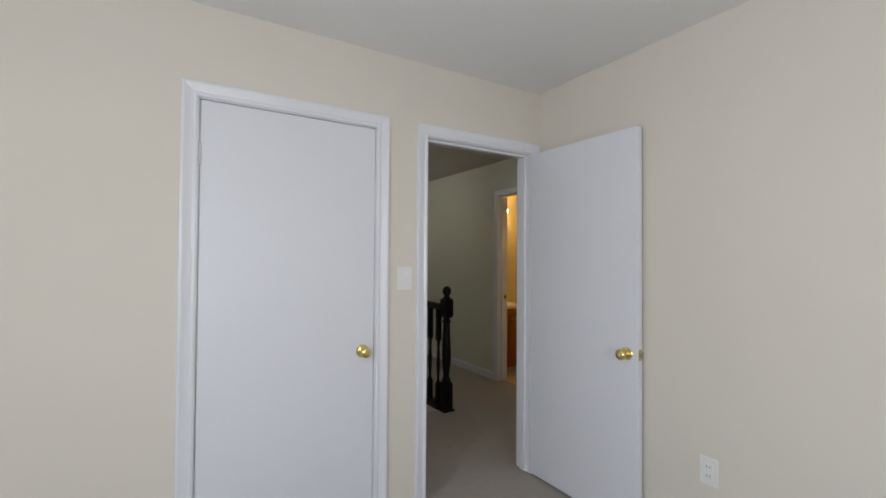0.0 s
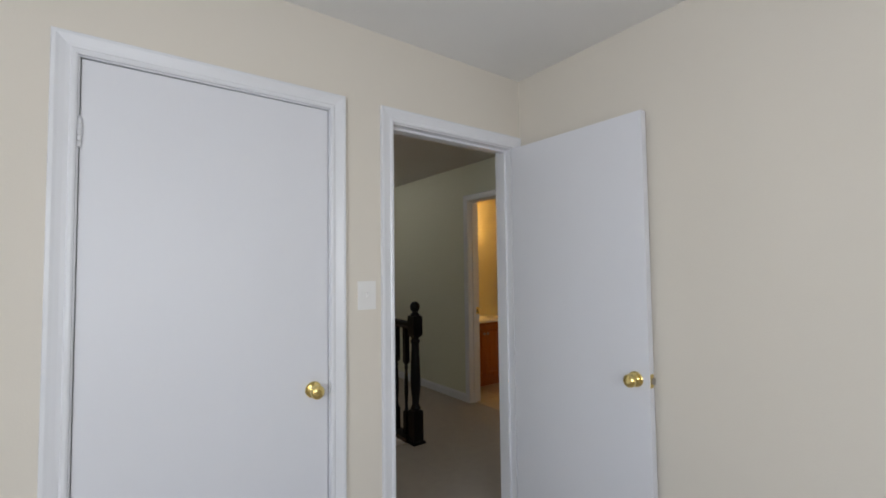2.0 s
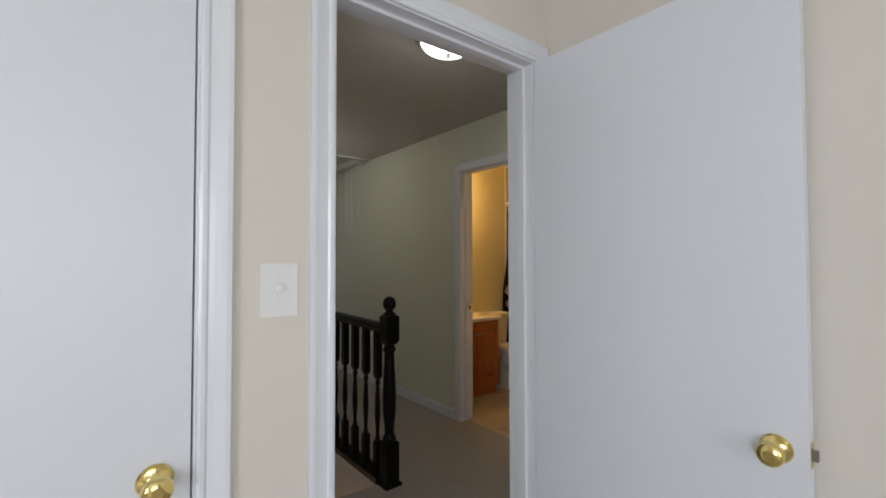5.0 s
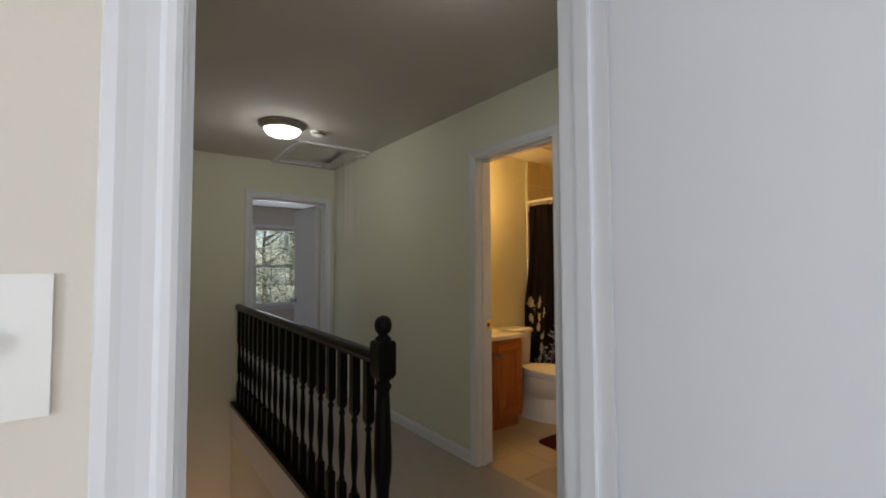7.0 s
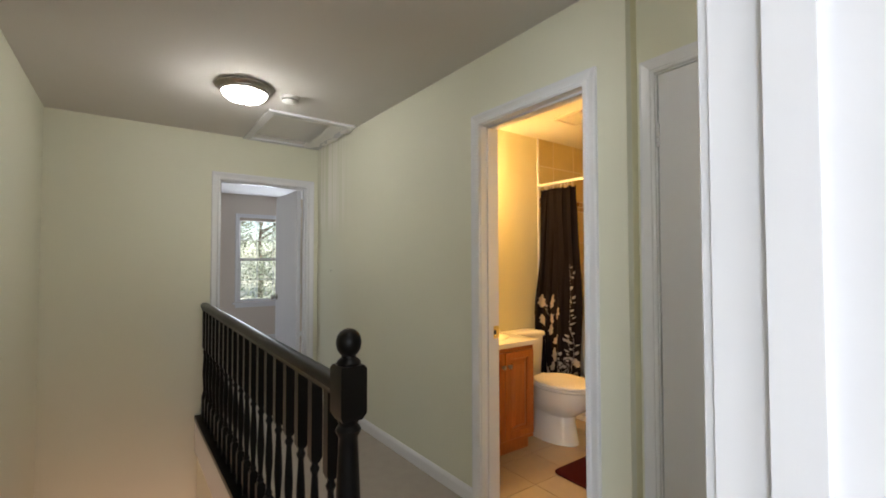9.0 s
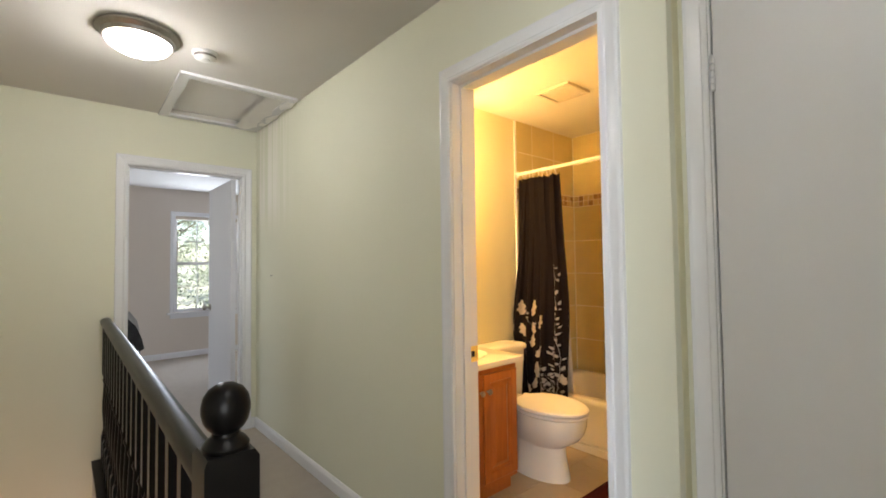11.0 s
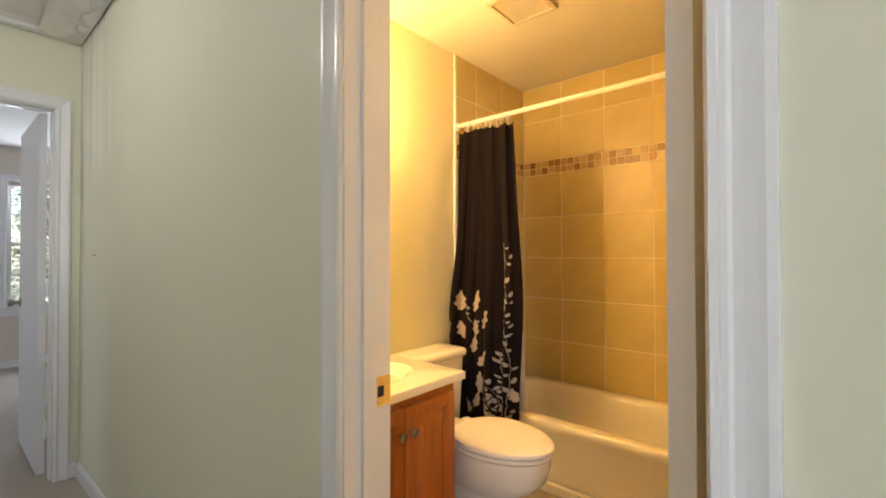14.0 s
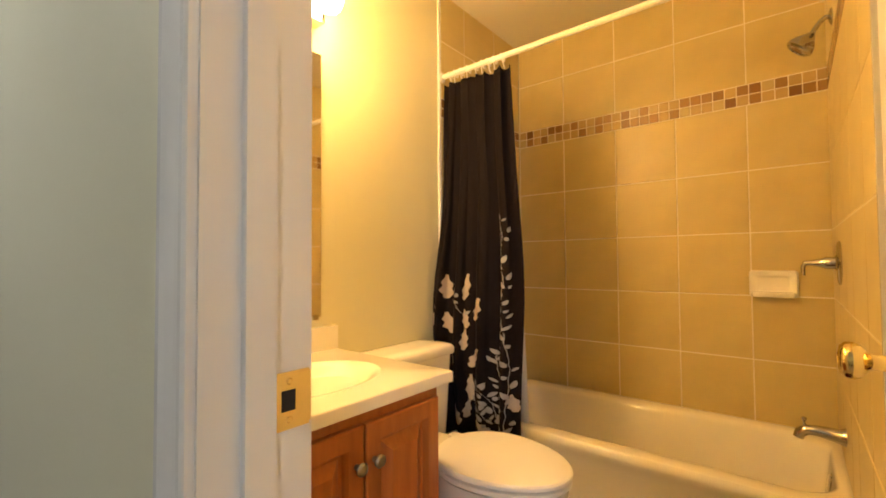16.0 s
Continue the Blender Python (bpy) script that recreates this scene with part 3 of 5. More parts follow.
def ceiling_globe(x, y):
    ob = thing("ceiling_light", (x, y, H), "lit frosted glass dome ceiling light with a nickel rim", "ceiling light", "hall ceiling lights")
    bm = bmesh.new()
    lathe(bm, [(0.02, 0.0), (0.165, 0.0), (0.172, -0.006), (0.172, -0.016), (0.160, -0.026), (0.150, -0.030), (0.146, -0.044), (0.138, -0.048), (0.132, -0.040), (0.02, -0.036)], n=48)
    part("rim", bm, NICKEL, ob, "brushed nickel ring", smooth=True)
    bm = bmesh.new()
    lathe(bm, [(0.136, -0.040), (0.133, -0.052), (0.121, -0.069), (0.099, -0.084), (0.069, -0.095), (0.036, -0.101), (0.008, -0.103)], n=48, caps=False)
    d = part("dome", bm, GLOBE, ob, "frosted glass dome", smooth=True)
    d.visible_shadow = False
    bm = bmesh.new()
    lathe(bm, [(0.012, -0.100), (0.013, -0.106), (0.008, -0.110), (0.010, -0.116), (0.006, -0.121), (0.001, -0.123)], n=16)
    part("finial", bm, NICKEL, ob, smooth=True)
    return ob


ceiling_globe(0.03, 0.62)
ceiling_globe(0.07, 2.90)
sd = thing("smoke_detector", (0.36, 2.92, H), "round white plastic smoke detector on the ceiling", "smoke detector")
bm = bmesh.new()
lathe(bm, [(0.062, 0), (0.062, -0.012), (0.055, -0.016), (0.052, -0.030), (0.040, -0.036), (0.022, -0.037), (0.020, -0.041), (0.002, -0.041)], n=32)
part("body", bm, PLASTIC, sd, smooth=True)
bm = bmesh.new()
lathe(bm, [(0.0535, -0.017), (0.0545, -0.020), (0.0535, -0.028)], n=32, caps=False)
part("vent_band", bm, NICKEL, sd, smooth=True)
ha = thing("attic_hatch", (0, 0, 0), "white painted attic access hatch with a trim frame", "attic hatch")
for d in ((HX0 - 0.055, HX1 + 0.055, HY0 - 0.055, HY0 + 0.004), (HX0 - 0.055, HX1 + 0.055, HY1 - 0.004, HY1 + 0.055), (HX0 - 0.055, HX0 + 0.004, HY0 + 0.004, HY1 - 0.004), (HX1 - 0.004, HX1 + 0.055, HY0 + 0.004, HY1 - 0.004)):
    boxes("frame_board", TRIM, ha, (*d, H - 0.016, H), bevel=0.004)
boxes("panel", CEIL, ha, (HX0 + 0.002, HX1 - 0.002, HY0 + 0.002, HY1 - 0.002, H + 0.030, H + 0.045))

# ---- far bedroom: window and the outdoors ----
GLASS = bpy.data.materials.new("window_glass")
GLASS.use_nodes = True
gb = GLASS.node_tree.nodes["Principled BSDF"]
gb.inputs["Transmission Weight"].default_value, gb.inputs["Roughness"].default_value, gb.inputs["IOR"].default_value = 1.0, 0.0, 1.02
wx0, wx1, wz0, wz1 = 0.935, 1.795, 0.655, 2.065
wi = thing("window_1", (0, 0, 0), "white double-hung sash window with muntin bars", "window", kind="structure")
casing("casing", "x", WY, -1, wx0 + 0.01, wx1 - 0.01, wz1 - 0.01, wi, bottom=wz0)
boxes("sill", TRIM, wi, (wx0 - 0.09, wx1 + 0.09, WY - 0.05, WY + 0.05, wz0 - 0.03, wz0 - 0.004), bevel=0.004)
boxes("apron", TRIM, wi, (wx0 - 0.05, wx1 + 0.05, WY - 0.014, WY, wz0 - 0.09, wz0 - 0.03), bevel=0.003)
zm = (wz0 + wz1) / 2
for lo_z, hi_z, yy in ((zm - 0.02, wz1 - 0.02, WY + 0.07), (wz0, zm + 0.02, WY + 0.03)):
    bm = bmesh.new()
    f = 0.04
    box(bm, wx0, wx0 + f, yy, yy + 0.035, lo_z, hi_z)
    box(bm, wx1 - f, wx1, yy, yy + 0.035, lo_z, hi_z)
    box(bm, wx0 + f, wx1 - f, yy, yy + 0.035, lo_z, lo_z + f)
    box(bm, wx0 + f, wx1 - f, yy, yy + 0.035, hi_z - f, hi_z)
    sash = part("sash", bm, TRIM, wi)
    pane = boxes("pane", GLASS, sash, (wx0 + f, wx1 - f, yy + 0.014, yy + 0.018, lo_z + f, hi_z - f))
    pane.visible_shadow = False
    for k in (1, 2):
        mx = wx0 + f + (wx1 - wx0 - 2 * f) * k / 3
        boxes("muntin", TRIM, sash, (mx - 0.006, mx + 0.006, yy + 0.006, yy + 0.013, lo_z + f, hi_z - f))
    mz = (lo_z + hi_z) / 2
    boxes("muntin", TRIM, sash, (wx0 + f, wx1 - f, yy + 0.004, yy + 0.012, mz - 0.006, mz + 0.006))
boxes("shade_roll", mat("beige_shade", (0.50, 0.44, 0.36), 0.7), wi, (wx0 + 0.005, wx1 - 0.005, WY + 0.01, WY + 0.05, wz1 - 0.055, wz1 - 0.008), bevel=0.012, label="rolled-up beige window shade")

# outdoors: lawn, and trees close to the window
LEAF = mat("sunlit_leaves", (0.30, 0.33, 0.24), 0.35, var=0.3, scale=3, color2=(0.10, 0.12, 0.075))
BARK = mat("tree_bark", (0.14, 0.11, 0.085), 0.9, var=0.3, scale=9, bump=0.8, bump_scale=40, stretch=(3, 3, 0.6))
GRASS = mat("dry_bank", (0.52, 0.51, 0.46), 0.9, var=0.3, scale=1.3, bump=0.6, bump_scale=20, color2=(0.22, 0.24, 0.14))
bm = bmesh.new()
ys = [WY + 1.5, 11.0, 13.0, 16.0, 20.0, 25.0, 30.0, 40.0, 80.0, 3000.0]
zs = [-3.0, -3.0, -2.7, -1.9, -0.9, 0.1, 0.6, 0.8, 0.8, 0.8]
xs = [-1500.0, -60.0, -25.0, -12.0, -6.0, -3.0, 0.0, 3.0, 6.0, 12.0, 25.0, 60.0, 1500.0]
g = [[bm.verts.new((x, y, z + 0.18 * math.sin(x * 1.7 + y) * (1 if 11 < y < 50 else 0))) for x in xs] for y, z in zip(ys, zs)]
for p, q in zip(g, g[1:]):
    for i in range(len(xs) - 1):
        bm.faces.new((p[i], p[i + 1], q[i + 1], q[i]))
tagged(part("ground", bm, GRASS), "dry sunlit grassy bank outside the house", "ground", kind="structure")


def bank(y):
    return float(np.interp(y, ys, zs)) - 0.25


def tree(x, y, h, crown_r, crown_z, n, seed, name="tree", label="leafy green tree in sunlight outside the window"):
    rng = random.Random(seed)
    ob = thing(name, (x, y, bank(y)), label, name, name + "s outside")
    bm = bmesh.new()
    tube(bm, [(0, 0, 0), (0.05, 0.02, h * 0.3), (-0.04, 0.05, h * 0.6), (0.05, 0, h * 0.9)], [0.028 * h, 0.022 * h, 0.015 * h, 0.005 * h] if name == "tree" else [0.04, 0.03, 0.02, 0.01], n=12)
    for i in range(9):
        a, z = rng.uniform(0, 6.28), h * rng.uniform(0.35, 0.8)
        r = crown_r * rng.uniform(0.6, 0.95)
        tube(bm, [(0, 0, z), (r * 0.5 * math.cos(a), r * 0.5 * math.sin(a), z + 0.35), (r * math.cos(a), r * math.sin(a), z + 0.9)], [0.05, 0.03, 0.01] if name == "tree" else [0.02, 0.013, 0.006], n=7)
    part("trunk", bm, BARK, ob, smooth=True)
    verts, faces = [], []
    for k in range(n // 26):
        a, q = rng.uniform(0, 6.28), rng.uniform(-1, 1)
        rr = crown_r * rng.uniform(0.35, 1.0)
        c = Vector((rr * math.cos(a) * math.sqrt(1 - q * q), rr * math.sin(a) * math.sqrt(1 - q * q), crown_z + q * crown_r * 1.15))
        for i in range(26):
            p = c + Vector((rng.gauss(0, 0.22), rng.gauss(0, 0.22), rng.gauss(0, 0.16)))
            d1 = Vector((rng.uniform(-1, 1), rng.uniform(-1, 1), rng.uniform(-0.6, 0.4))).normalized()
            d2 = d1.cross(Vector((rng.uniform(-1, 1), rng.uniform(-1, 1), 1))).normalized()
            L, W = (rng.uniform(0.06, 0.11), rng.uniform(0.025, 0.04)) if name == "tree" else (rng.uniform(0.03, 0.06), rng.uniform(0.014, 0.024))
            b = len(verts)
            verts += [p - d1 * L, p + d2 * W, p + d1 * L, p - d2 * W]
            faces += [(b, b + 1, b + 2, b + 3)]
    me = bpy.data.meshes.new("crown")
    me.from_pydata(verts, [], faces)
    me.materials.append(LEAF)
    o = new("crown", me)
    o.parent = ob
    o["kind"] = "stuff"
    return ob


for sx, sy, sh_h, seed in ((0.6, 14.6, 2.7, 1), (2.3, 13.6, 2.5, 2), (3.9, 15.0, 3.1, 7), (5.6, 14.2, 2.6, 8), (-1.2, 15.6, 2.9, 9)):
    tree(sx, sy, sh_h + 0.5, 1.45, sh_h, 6800, seed, "shrub", "sunlit grey-green shrub on the bank outside")
tree(-2.4, 18.5, 7.0, 2.3, 5.0, 3200, 3)
tree(3.4, 25.0, 9.0, 2.9, 7.0, 6500, 4)
for tx, ty, seed in ((2.6, 21.5, 21), (4.7, 22.6, 22), (6.6, 21.0, 23), (3.7, 26.5, 24)):
    tree(tx, ty, 5.0, 1.7, 3.2, 2300, seed)
tree(-1.8, 30.0, 9.0, 4.0, 6.6, 5200, 5)
tree(7.5, 27.0, 9.5, 3.6, 6.2, 5200, 6)

# ---- far bedroom: chair with clothes over its back ----
DARKWOOD = mat("dark_stained_wood", (0.022, 0.014, 0.010), 0.4, var=0.3, scale=12, stretch=(4, 4, 0.5))
CLOTH = mat("charcoal_cloth", (0.055, 0.057, 0.060), 0.9, var=0.3, scale=12, bump=0.4, bump_scale=260, spec=0.15)
PALE = mat("pale_grey_cloth", (0.42, 0.42, 0.42), 0.9, var=0.1, scale=10, bump=0.3, bump_scale=260, spec=0.15)
ch = thing("chair", (-0.055, 5.44, 0), "dark wooden high-backed chair beside the doorway", "chair")
for x, y, z in ((-0.20, 0.0, 0.45), (0.22, 0.0, 1.20), (-0.20, 0.42, 0.45), (0.22, 0.42, 1.20)):
    boxes("leg", DARKWOOD, ch, (x - 0.018, x + 0.018, y - 0.018, y + 0.018, 0.0, z), bevel=0.004)
boxes("seat", DARKWOOD, ch, (-0.235, 0.25, -0.025, 0.445, 0.43, 0.465), bevel=0.008)
for z in (0.62, 0.86, 1.08):
    boxes("back_rail", DARKWOOD, ch, (0.21, 0.232, 0.018, 0.402, z, z + 0.07), bevel=0.004)
gm = thing("draped_coat", (0.18, 5.66, -0.10), "charcoal coat hung over the back of the chair", "coat")
OUTLINE = [(-0.06, 0.93), (0.0, 0.95), (0.05, 0.90), (0.09, 0.83), (0.13, 0.74), (0.15, 0.66), (0.14, 0.60), (0.15, 0.54), (0.18, 0.46), (0.21, 0.38), (0.225, 0.32), (0.20, 0.27), (0.14, 0.28), (0.07, 0.31), (0.0, 0.34), (-0.06, 0.36), (-0.09, 0.50), (-0.09, 0.75)]
bm = bmesh.new()
rings = []
for k in range(15):
    u = k / 14
    y = -0.24 + 0.44 * u
    swell = 1.0 - 0.35 * (2 * abs(u - 0.5)) ** 4
    ring = []
    for i, (x, z) in enumerate(OUTLINE):
        f = 0.014 * math.sin(8 * u + 0.9 * i) + 0.008 * math.sin(19 * u + 1.7 * i)
        ring.append((x * swell + f, y, z + 0.6 * f + 0.04 * u * (1 if z < 0.4 else 0)))
    rings.append(ring)
made = [[bm.verts.new(p) for p in r] for r in rings]
for a, b in zip(made, made[1:]):
    for i in range(len(OUTLINE)):
        bm.faces.new((a[i], a[(i + 1) % len(OUTLINE)], b[(i + 1) % len(OUTLINE)], b[i]))
bm.faces.new(made[0])
bm.faces.new(made[-1])
part("cloth", bm, CLOTH, gm, smooth=True)
bm = bmesh.new()
tube(bm, [(0.02, -0.19, 0.93), (0.07, -0.21, 0.84), (0.12, -0.20, 0.72), (0.15, -0.18, 0.62)], [0.03, 0.045, 0.042, 0.035], n=14)
part("sleeve", bm, CLOTH, gm, smooth=True)
bm = bmesh.new()
tube(bm, [(-0.02, -0.15, 0.93), (0.035, -0.17, 0.93), (0.085, -0.18, 0.85), (0.115, -0.17, 0.76)], [0.02, 0.03, 0.03, 0.02], n=12)
sh = thing("draped_shirt", (0.19, 5.64, -0.06), "pale grey shirt lying over the coat", "shirt")
part("cloth", bm, PALE, sh, smooth=True)

# bumpy crust shaped after rippled light where the hatch meets the wall
rng = random.Random(11)
pl = thing("light_ripple_crust", (0, 0, 0), "rough white crust standing in for rippled light at the hatch corner", "plaster")
bm = bmesh.new()
nx, ny = 22, 60
gg = []
for i in range(nx + 1):
    row = []
    for j in range(ny + 1):
        x, y = 0.80 + 0.188 * i / nx, 3.27 + 0.84 * j / ny
        q = noise.fractal(Vector((x * 14, y * 7, 0)), 1.0, 2.0, 4)
        edge = min(1.0, i / 6, (ny - j) / 4, j / 4)
        row.append(bm.verts.new((x, y, H - 0.012 - 0.016 * max(0.0, q + 0.25) * edge)))
    gg.append(row)
for p, q in zip(gg, gg[1:]):
    for j in range(ny):
        bm.faces.new((p[j], p[j + 1], q[j + 1], q[j]))
part("crust", bm, CEIL, pl, smooth=True)


# ---- bathroom: tub ----
tub = thing("bathtub", (0, 0, 0), "glossy cream enamel alcove bathtub", "bathtub")
TX0, TX1, TY0, TY1, TZ = 2.545, 3.2832, BNY + 0.0088, BFY - 0.0088, 0.365


def rounded(cx, cy, hx, hy, r, n=8):
    pts = []
    for sx, sy, a0 in ((1, 1, 0), (-1, 1, 90), (-1, -1, 180), (1, -1, 270)):
        for i in range(n + 1):
            a = radians(a0 + 90 * i / n)
            pts.append((cx + sx * (hx - r) + r * math.cos(a), cy + sy * (hy - r) + r * math.sin(a)))
    return pts


def loft(bm, rings, close=True):
    made = [[bm.verts.new(p) for p in ring] for ring in rings]
    for a, b in zip(made, made[1:]):
        n = len(a)
        for i in range(n):
            bm.faces.new((a[i], a[(i + 1) % n], b[(i + 1) % n], b[i]))
    if close:
        bm.faces.new(made[0])
        bm.faces.new(made[-1])


cx, cy = (TX0 + TX1) / 2, (TY0 + TY1) / 2
hx, hy = (TX1 - TX0) / 2, (TY1 - TY0) / 2
rings = []
for dx, dy, r, z in ((-0.035, 0, 0.01, 0.0), (-0.035, 0, 0.01, 0.055), (-0.018, 0, 0.012, 0.062), (-0.018, 0, 0.012, 0.285), (-0.006, 0, 0.014, 0.315), (0.0, 0, 0.016, 0.335), (0.0, 0, 0.02, TZ - 0.012), (-0.008, -0.004, 0.025, TZ - 0.002), (-0.02, -0.01, 0.03, TZ),
                     (-0.075, -0.06, 0.11, TZ), (-0.088, -0.075, 0.12, TZ - 0.006), (-0.098, -0.085, 0.13, TZ - 0.022), (-0.125, -0.13, 0.14, TZ - 0.17), (-0.15, -0.20, 0.14, TZ - 0.28), (-0.20, -0.26, 0.12, TZ - 0.315), (-0.27, -0.40, 0.06, TZ - 0.32)):
    steep = (hy + 0.45 * dy) / (hy + dy)     # the drain end stands steeper than the sloping back
    rings.append([(px, cy + (py - cy) * (steep if py < cy else 1.0), z) for px, py in rounded(cx, cy, hx + dx, hy + dy, r)])
bm = bmesh.new()
loft(bm, rings)
part("basin", bm, TUB, tub, smooth=True)
boxes("base_strip", TUB, tub, (TX0 + 0.002, TX0 + 0.034, TY0, TY1, 0.0, 0.045), bevel=0.008, label="cream strip along the foot of the tub")
bm = bmesh.new()
lathe(bm, [(0.034, 0), (0.034, 0.004), (0.026, 0.008), (0.004, 0.009)], Matrix.Translation((2.905, TY0 + 0.046, 0.300)) @ pose(0, 0, 0, -82, 0, 0), n=24)
part("overflow_plate", bm, CHROME, tub, "chrome overflow plate", smooth=True)

# ---- bathroom: tiles ----
ROWS = [0.352, 0.635, 0.925, 1.212, 1.500, 1.806]
ROWS_TOP = [1.902, 2.190, 2.4395]
COLS = [2.598, 2.305, 2.008, 1.711, 1.414, 1.118]
tile_meshes = {}


def tile_mesh(w, h, d, material, name, chamfer=0.0015):
    key = (round(w, 4), round(h, 4), material.name)
    if key not in tile_meshes:
        bm = bmesh.new()
        c = chamfer
        lo = [bm.verts.new((x, 0, z)) for x, z in ((0, 0), (w, 0), (w, h), (0, h))]
        mid = [bm.verts.new((x, -d + c, z)) for x, z in ((0, 0), (w, 0), (w, h), (0, h))]
        hi = [bm.verts.new((x, -d, z)) for x, z in ((c, c), (w - c, c), (w - c, h - c), (c, h - c))]
        for a, b in ((lo, mid), (mid, hi)):
            for i in range(4):
                bm.faces.new((a[i], a[(i + 1) % 4], b[(i + 1) % 4], b[i]))
        bm.faces.new(hi)
        bmesh.ops.recalc_face_normals(bm, faces=bm.faces)
        me = bpy.data.meshes.new(name)
        bm.to_mesh(me)
        bm.free()
        me.materials.append(material)
        tile_meshes[key] = me
    return tile_meshes[key]


def lay(name, parent, m, w, h, d, material):
    ob = new(name, tile_mesh(w, h, d, material, name))
    ob.parent = parent
    ob.matrix_basis = m
    return ob


MOSAIC = [mat("mosaic_" + n, c, 0.25, var=0.12, scale=20, rand=0.10) for n, c in (("tan", (0.52, 0.38, 0.18)), ("brown", (0.35, 0.21, 0.09)), ("umber", (0.26, 0.145, 0.06)), ("sand", (0.58, 0.46, 0.24)))]
G = 0.005
rnd = random.Random(7)


def tiled_wall(name, m, cols, label):
    """A tiled surround; local x runs along the wall through cols, local -y faces the room."""
    ob = thing(name, m, label, "tiled wall", kind="structure")
    lo, hi = min(cols), max(cols)
    boxes("grout_bed", GROUT, ob, (lo, hi, -0.0078, 0.0, ROWS[0], 2.4395))
    for c0, c1 in zip(cols, cols[1:]):
        for r in (ROWS, ROWS_TOP):
            for r0, r1 in zip(r, r[1:]):
                lay("tile", ob, pose(c0 + G / 2, -0.002, r0 + G / 2), c1 - c0 - G, r1 - r0 - G, 0.0075, TILE)
    k = int(round((hi - lo) / 0.0485))
    step = (hi - lo) / k
    for i in range(k):
        for j in range(2):
            z = ROWS[-1] + j * 0.048
            lay("mosaic_tile", ob, pose(lo + i * step + 0.002, -0.002, z + 0.002), step - 0.004, 0.044, 0.0072, rnd.choice((MOSAIC[0], MOSAIC[0], MOSAIC[3], MOSAIC[1], MOSAIC[1], MOSAIC[2])))
    return ob


c0 = COLS[0]
tiled_wall("tiled_wall_long", pose(TX, c0, 0, 0, 0, -90), [c0 - c for c in COLS], "beige ceramic tiles with a mosaic band over the tub")
tiled_wall("tiled_wall_end", pose(2.495, BFY, 0), [0.0, 0.20, 0.495, 0.784], "beige ceramic tiles behind the shower curtain")
tiled_wall("tiled_wall_shower", pose(TX - 0.01, BNY, 0, 0, 0, 180), [0.0, 0.29, 0.585, 0.785, 1.08, 1.28], "beige ceramic tiles round the shower fittings")
boxes("tile_edge_trim", TRIM, None, (2.480, 2.494, BFY - 0.011, BFY, 0.0, H - 0.001), (1.988, 2.000, BNY, BNY + 0.011, 0.0, H - 0.001), bevel=0.002)
tagged(bpy.data.objects["tile_edge_trim"], "white bullnose strip at the edge of the tiles", "trim", kind="structure")
# floor tiles
fl = bpy.data.objects["floor_bath"]
for i in range(6):
    for j in range(6):
        x0, y0 = BX + 0.0 + i * 0.305, BNY + j * 0.305
        w, h = min(0.301, TX0 - 0.01 - x0), min(0.301, BFY - y0)
        if w > 0.02 and h > 0.02:
            lay("tile", fl, pose(x0, y0 + h, -0.008, -90, 0, 0), w, h, 0.008, FLOOR_TILE)
boxes("threshold", FLOOR_TILE, None, (1.10, BX, BA[0] + 0.018, BA[1] - 0.018, -0.004, 0.003), bevel=0.002)
tagged(bpy.data.objects["threshold"], "beige threshold strip in the bathroom doorway", "trim", kind="structure")

# ---- bathroom: shower fittings ----
sx = 2.905
shw = thing("wall_shower", (sx, BNY + 0.0, 1.955), "chrome shower head on a bent arm", "shower head")
bm = bmesh.new()
lathe(bm, [(0.030, 0.0095), (0.030, 0.013), (0.018, 0.018), (0.010, 0.020)], pose(0, 0, 0, -90, 0, 0), n=24)
part("flange", bm, CHROME, shw, smooth=True)
bm = bmesh.new()
tube(bm, [(0, 0.012, 0), (0, 0.028, 0.001), (0, 0.042, -0.010), (0, 0.056, -0.030), (0, 0.070, -0.052)], 0.0085, n=14)
part("arm", bm, CHROME, shw, smooth=True)
bm = bmesh.new()
lathe(bm, [(0.011, 0.0), (0.015, 0.006), (0.018, 0.009), (0.024, 0.017), (0.037, 0.033), (0.045, 0.050), (0.046, 0.060), (0.039, 0.066), (0.036, 0.062), (0.002, 0.061)], Matrix.Translation((0, 0.064, -0.046)) @ pose(0, 0, 0, 0, 0, 0) @ Euler((radians(180 + 42), 0, 0)).to_matrix().to_4x4(), n=28)
part("head", bm, CHROME, shw, "chrome bell head", smooth=True)
vl = thing("shower_valve", (sx, BNY + 0.0095, 1.075), "chrome tub and shower valve with a lever handle", "shower valve")
bm = bmesh.new()
lathe(bm, [(0.078, 0.0), (0.078, 0.004), (0.070, 0.008), (0.030, 0.010), (0.026, 0.014)], pose(0, 0, 0, -90, 0, 0), n=36)
part("escutcheon", bm, CHROME, vl, smooth=True)
bm = bmesh.new()
lathe(bm, [(0.022, 0.010), (0.022, 0.040), (0.018, 0.046), (0.014, 0.060), (0.010, 0.075), (0.009, 0.092), (0.006, 0.100), (0.002, 0.102)], pose(0, 0, 0, -90, 0, 0), n=20)
tube(bm, [(0, 0.094, 0.0), (0, 0.102, -0.015), (0, 0.100, -0.045)], [0.008, 0.007, 0.005], n=10)
part("lever", bm, CHROME, vl, "chrome lever handle", smooth=True)
sp2 = thing("tub_spout", (sx, BNY + 0.0095, 0.470), "chrome tub spout with a diverter knob", "tub spout")
bm = bmesh.new()
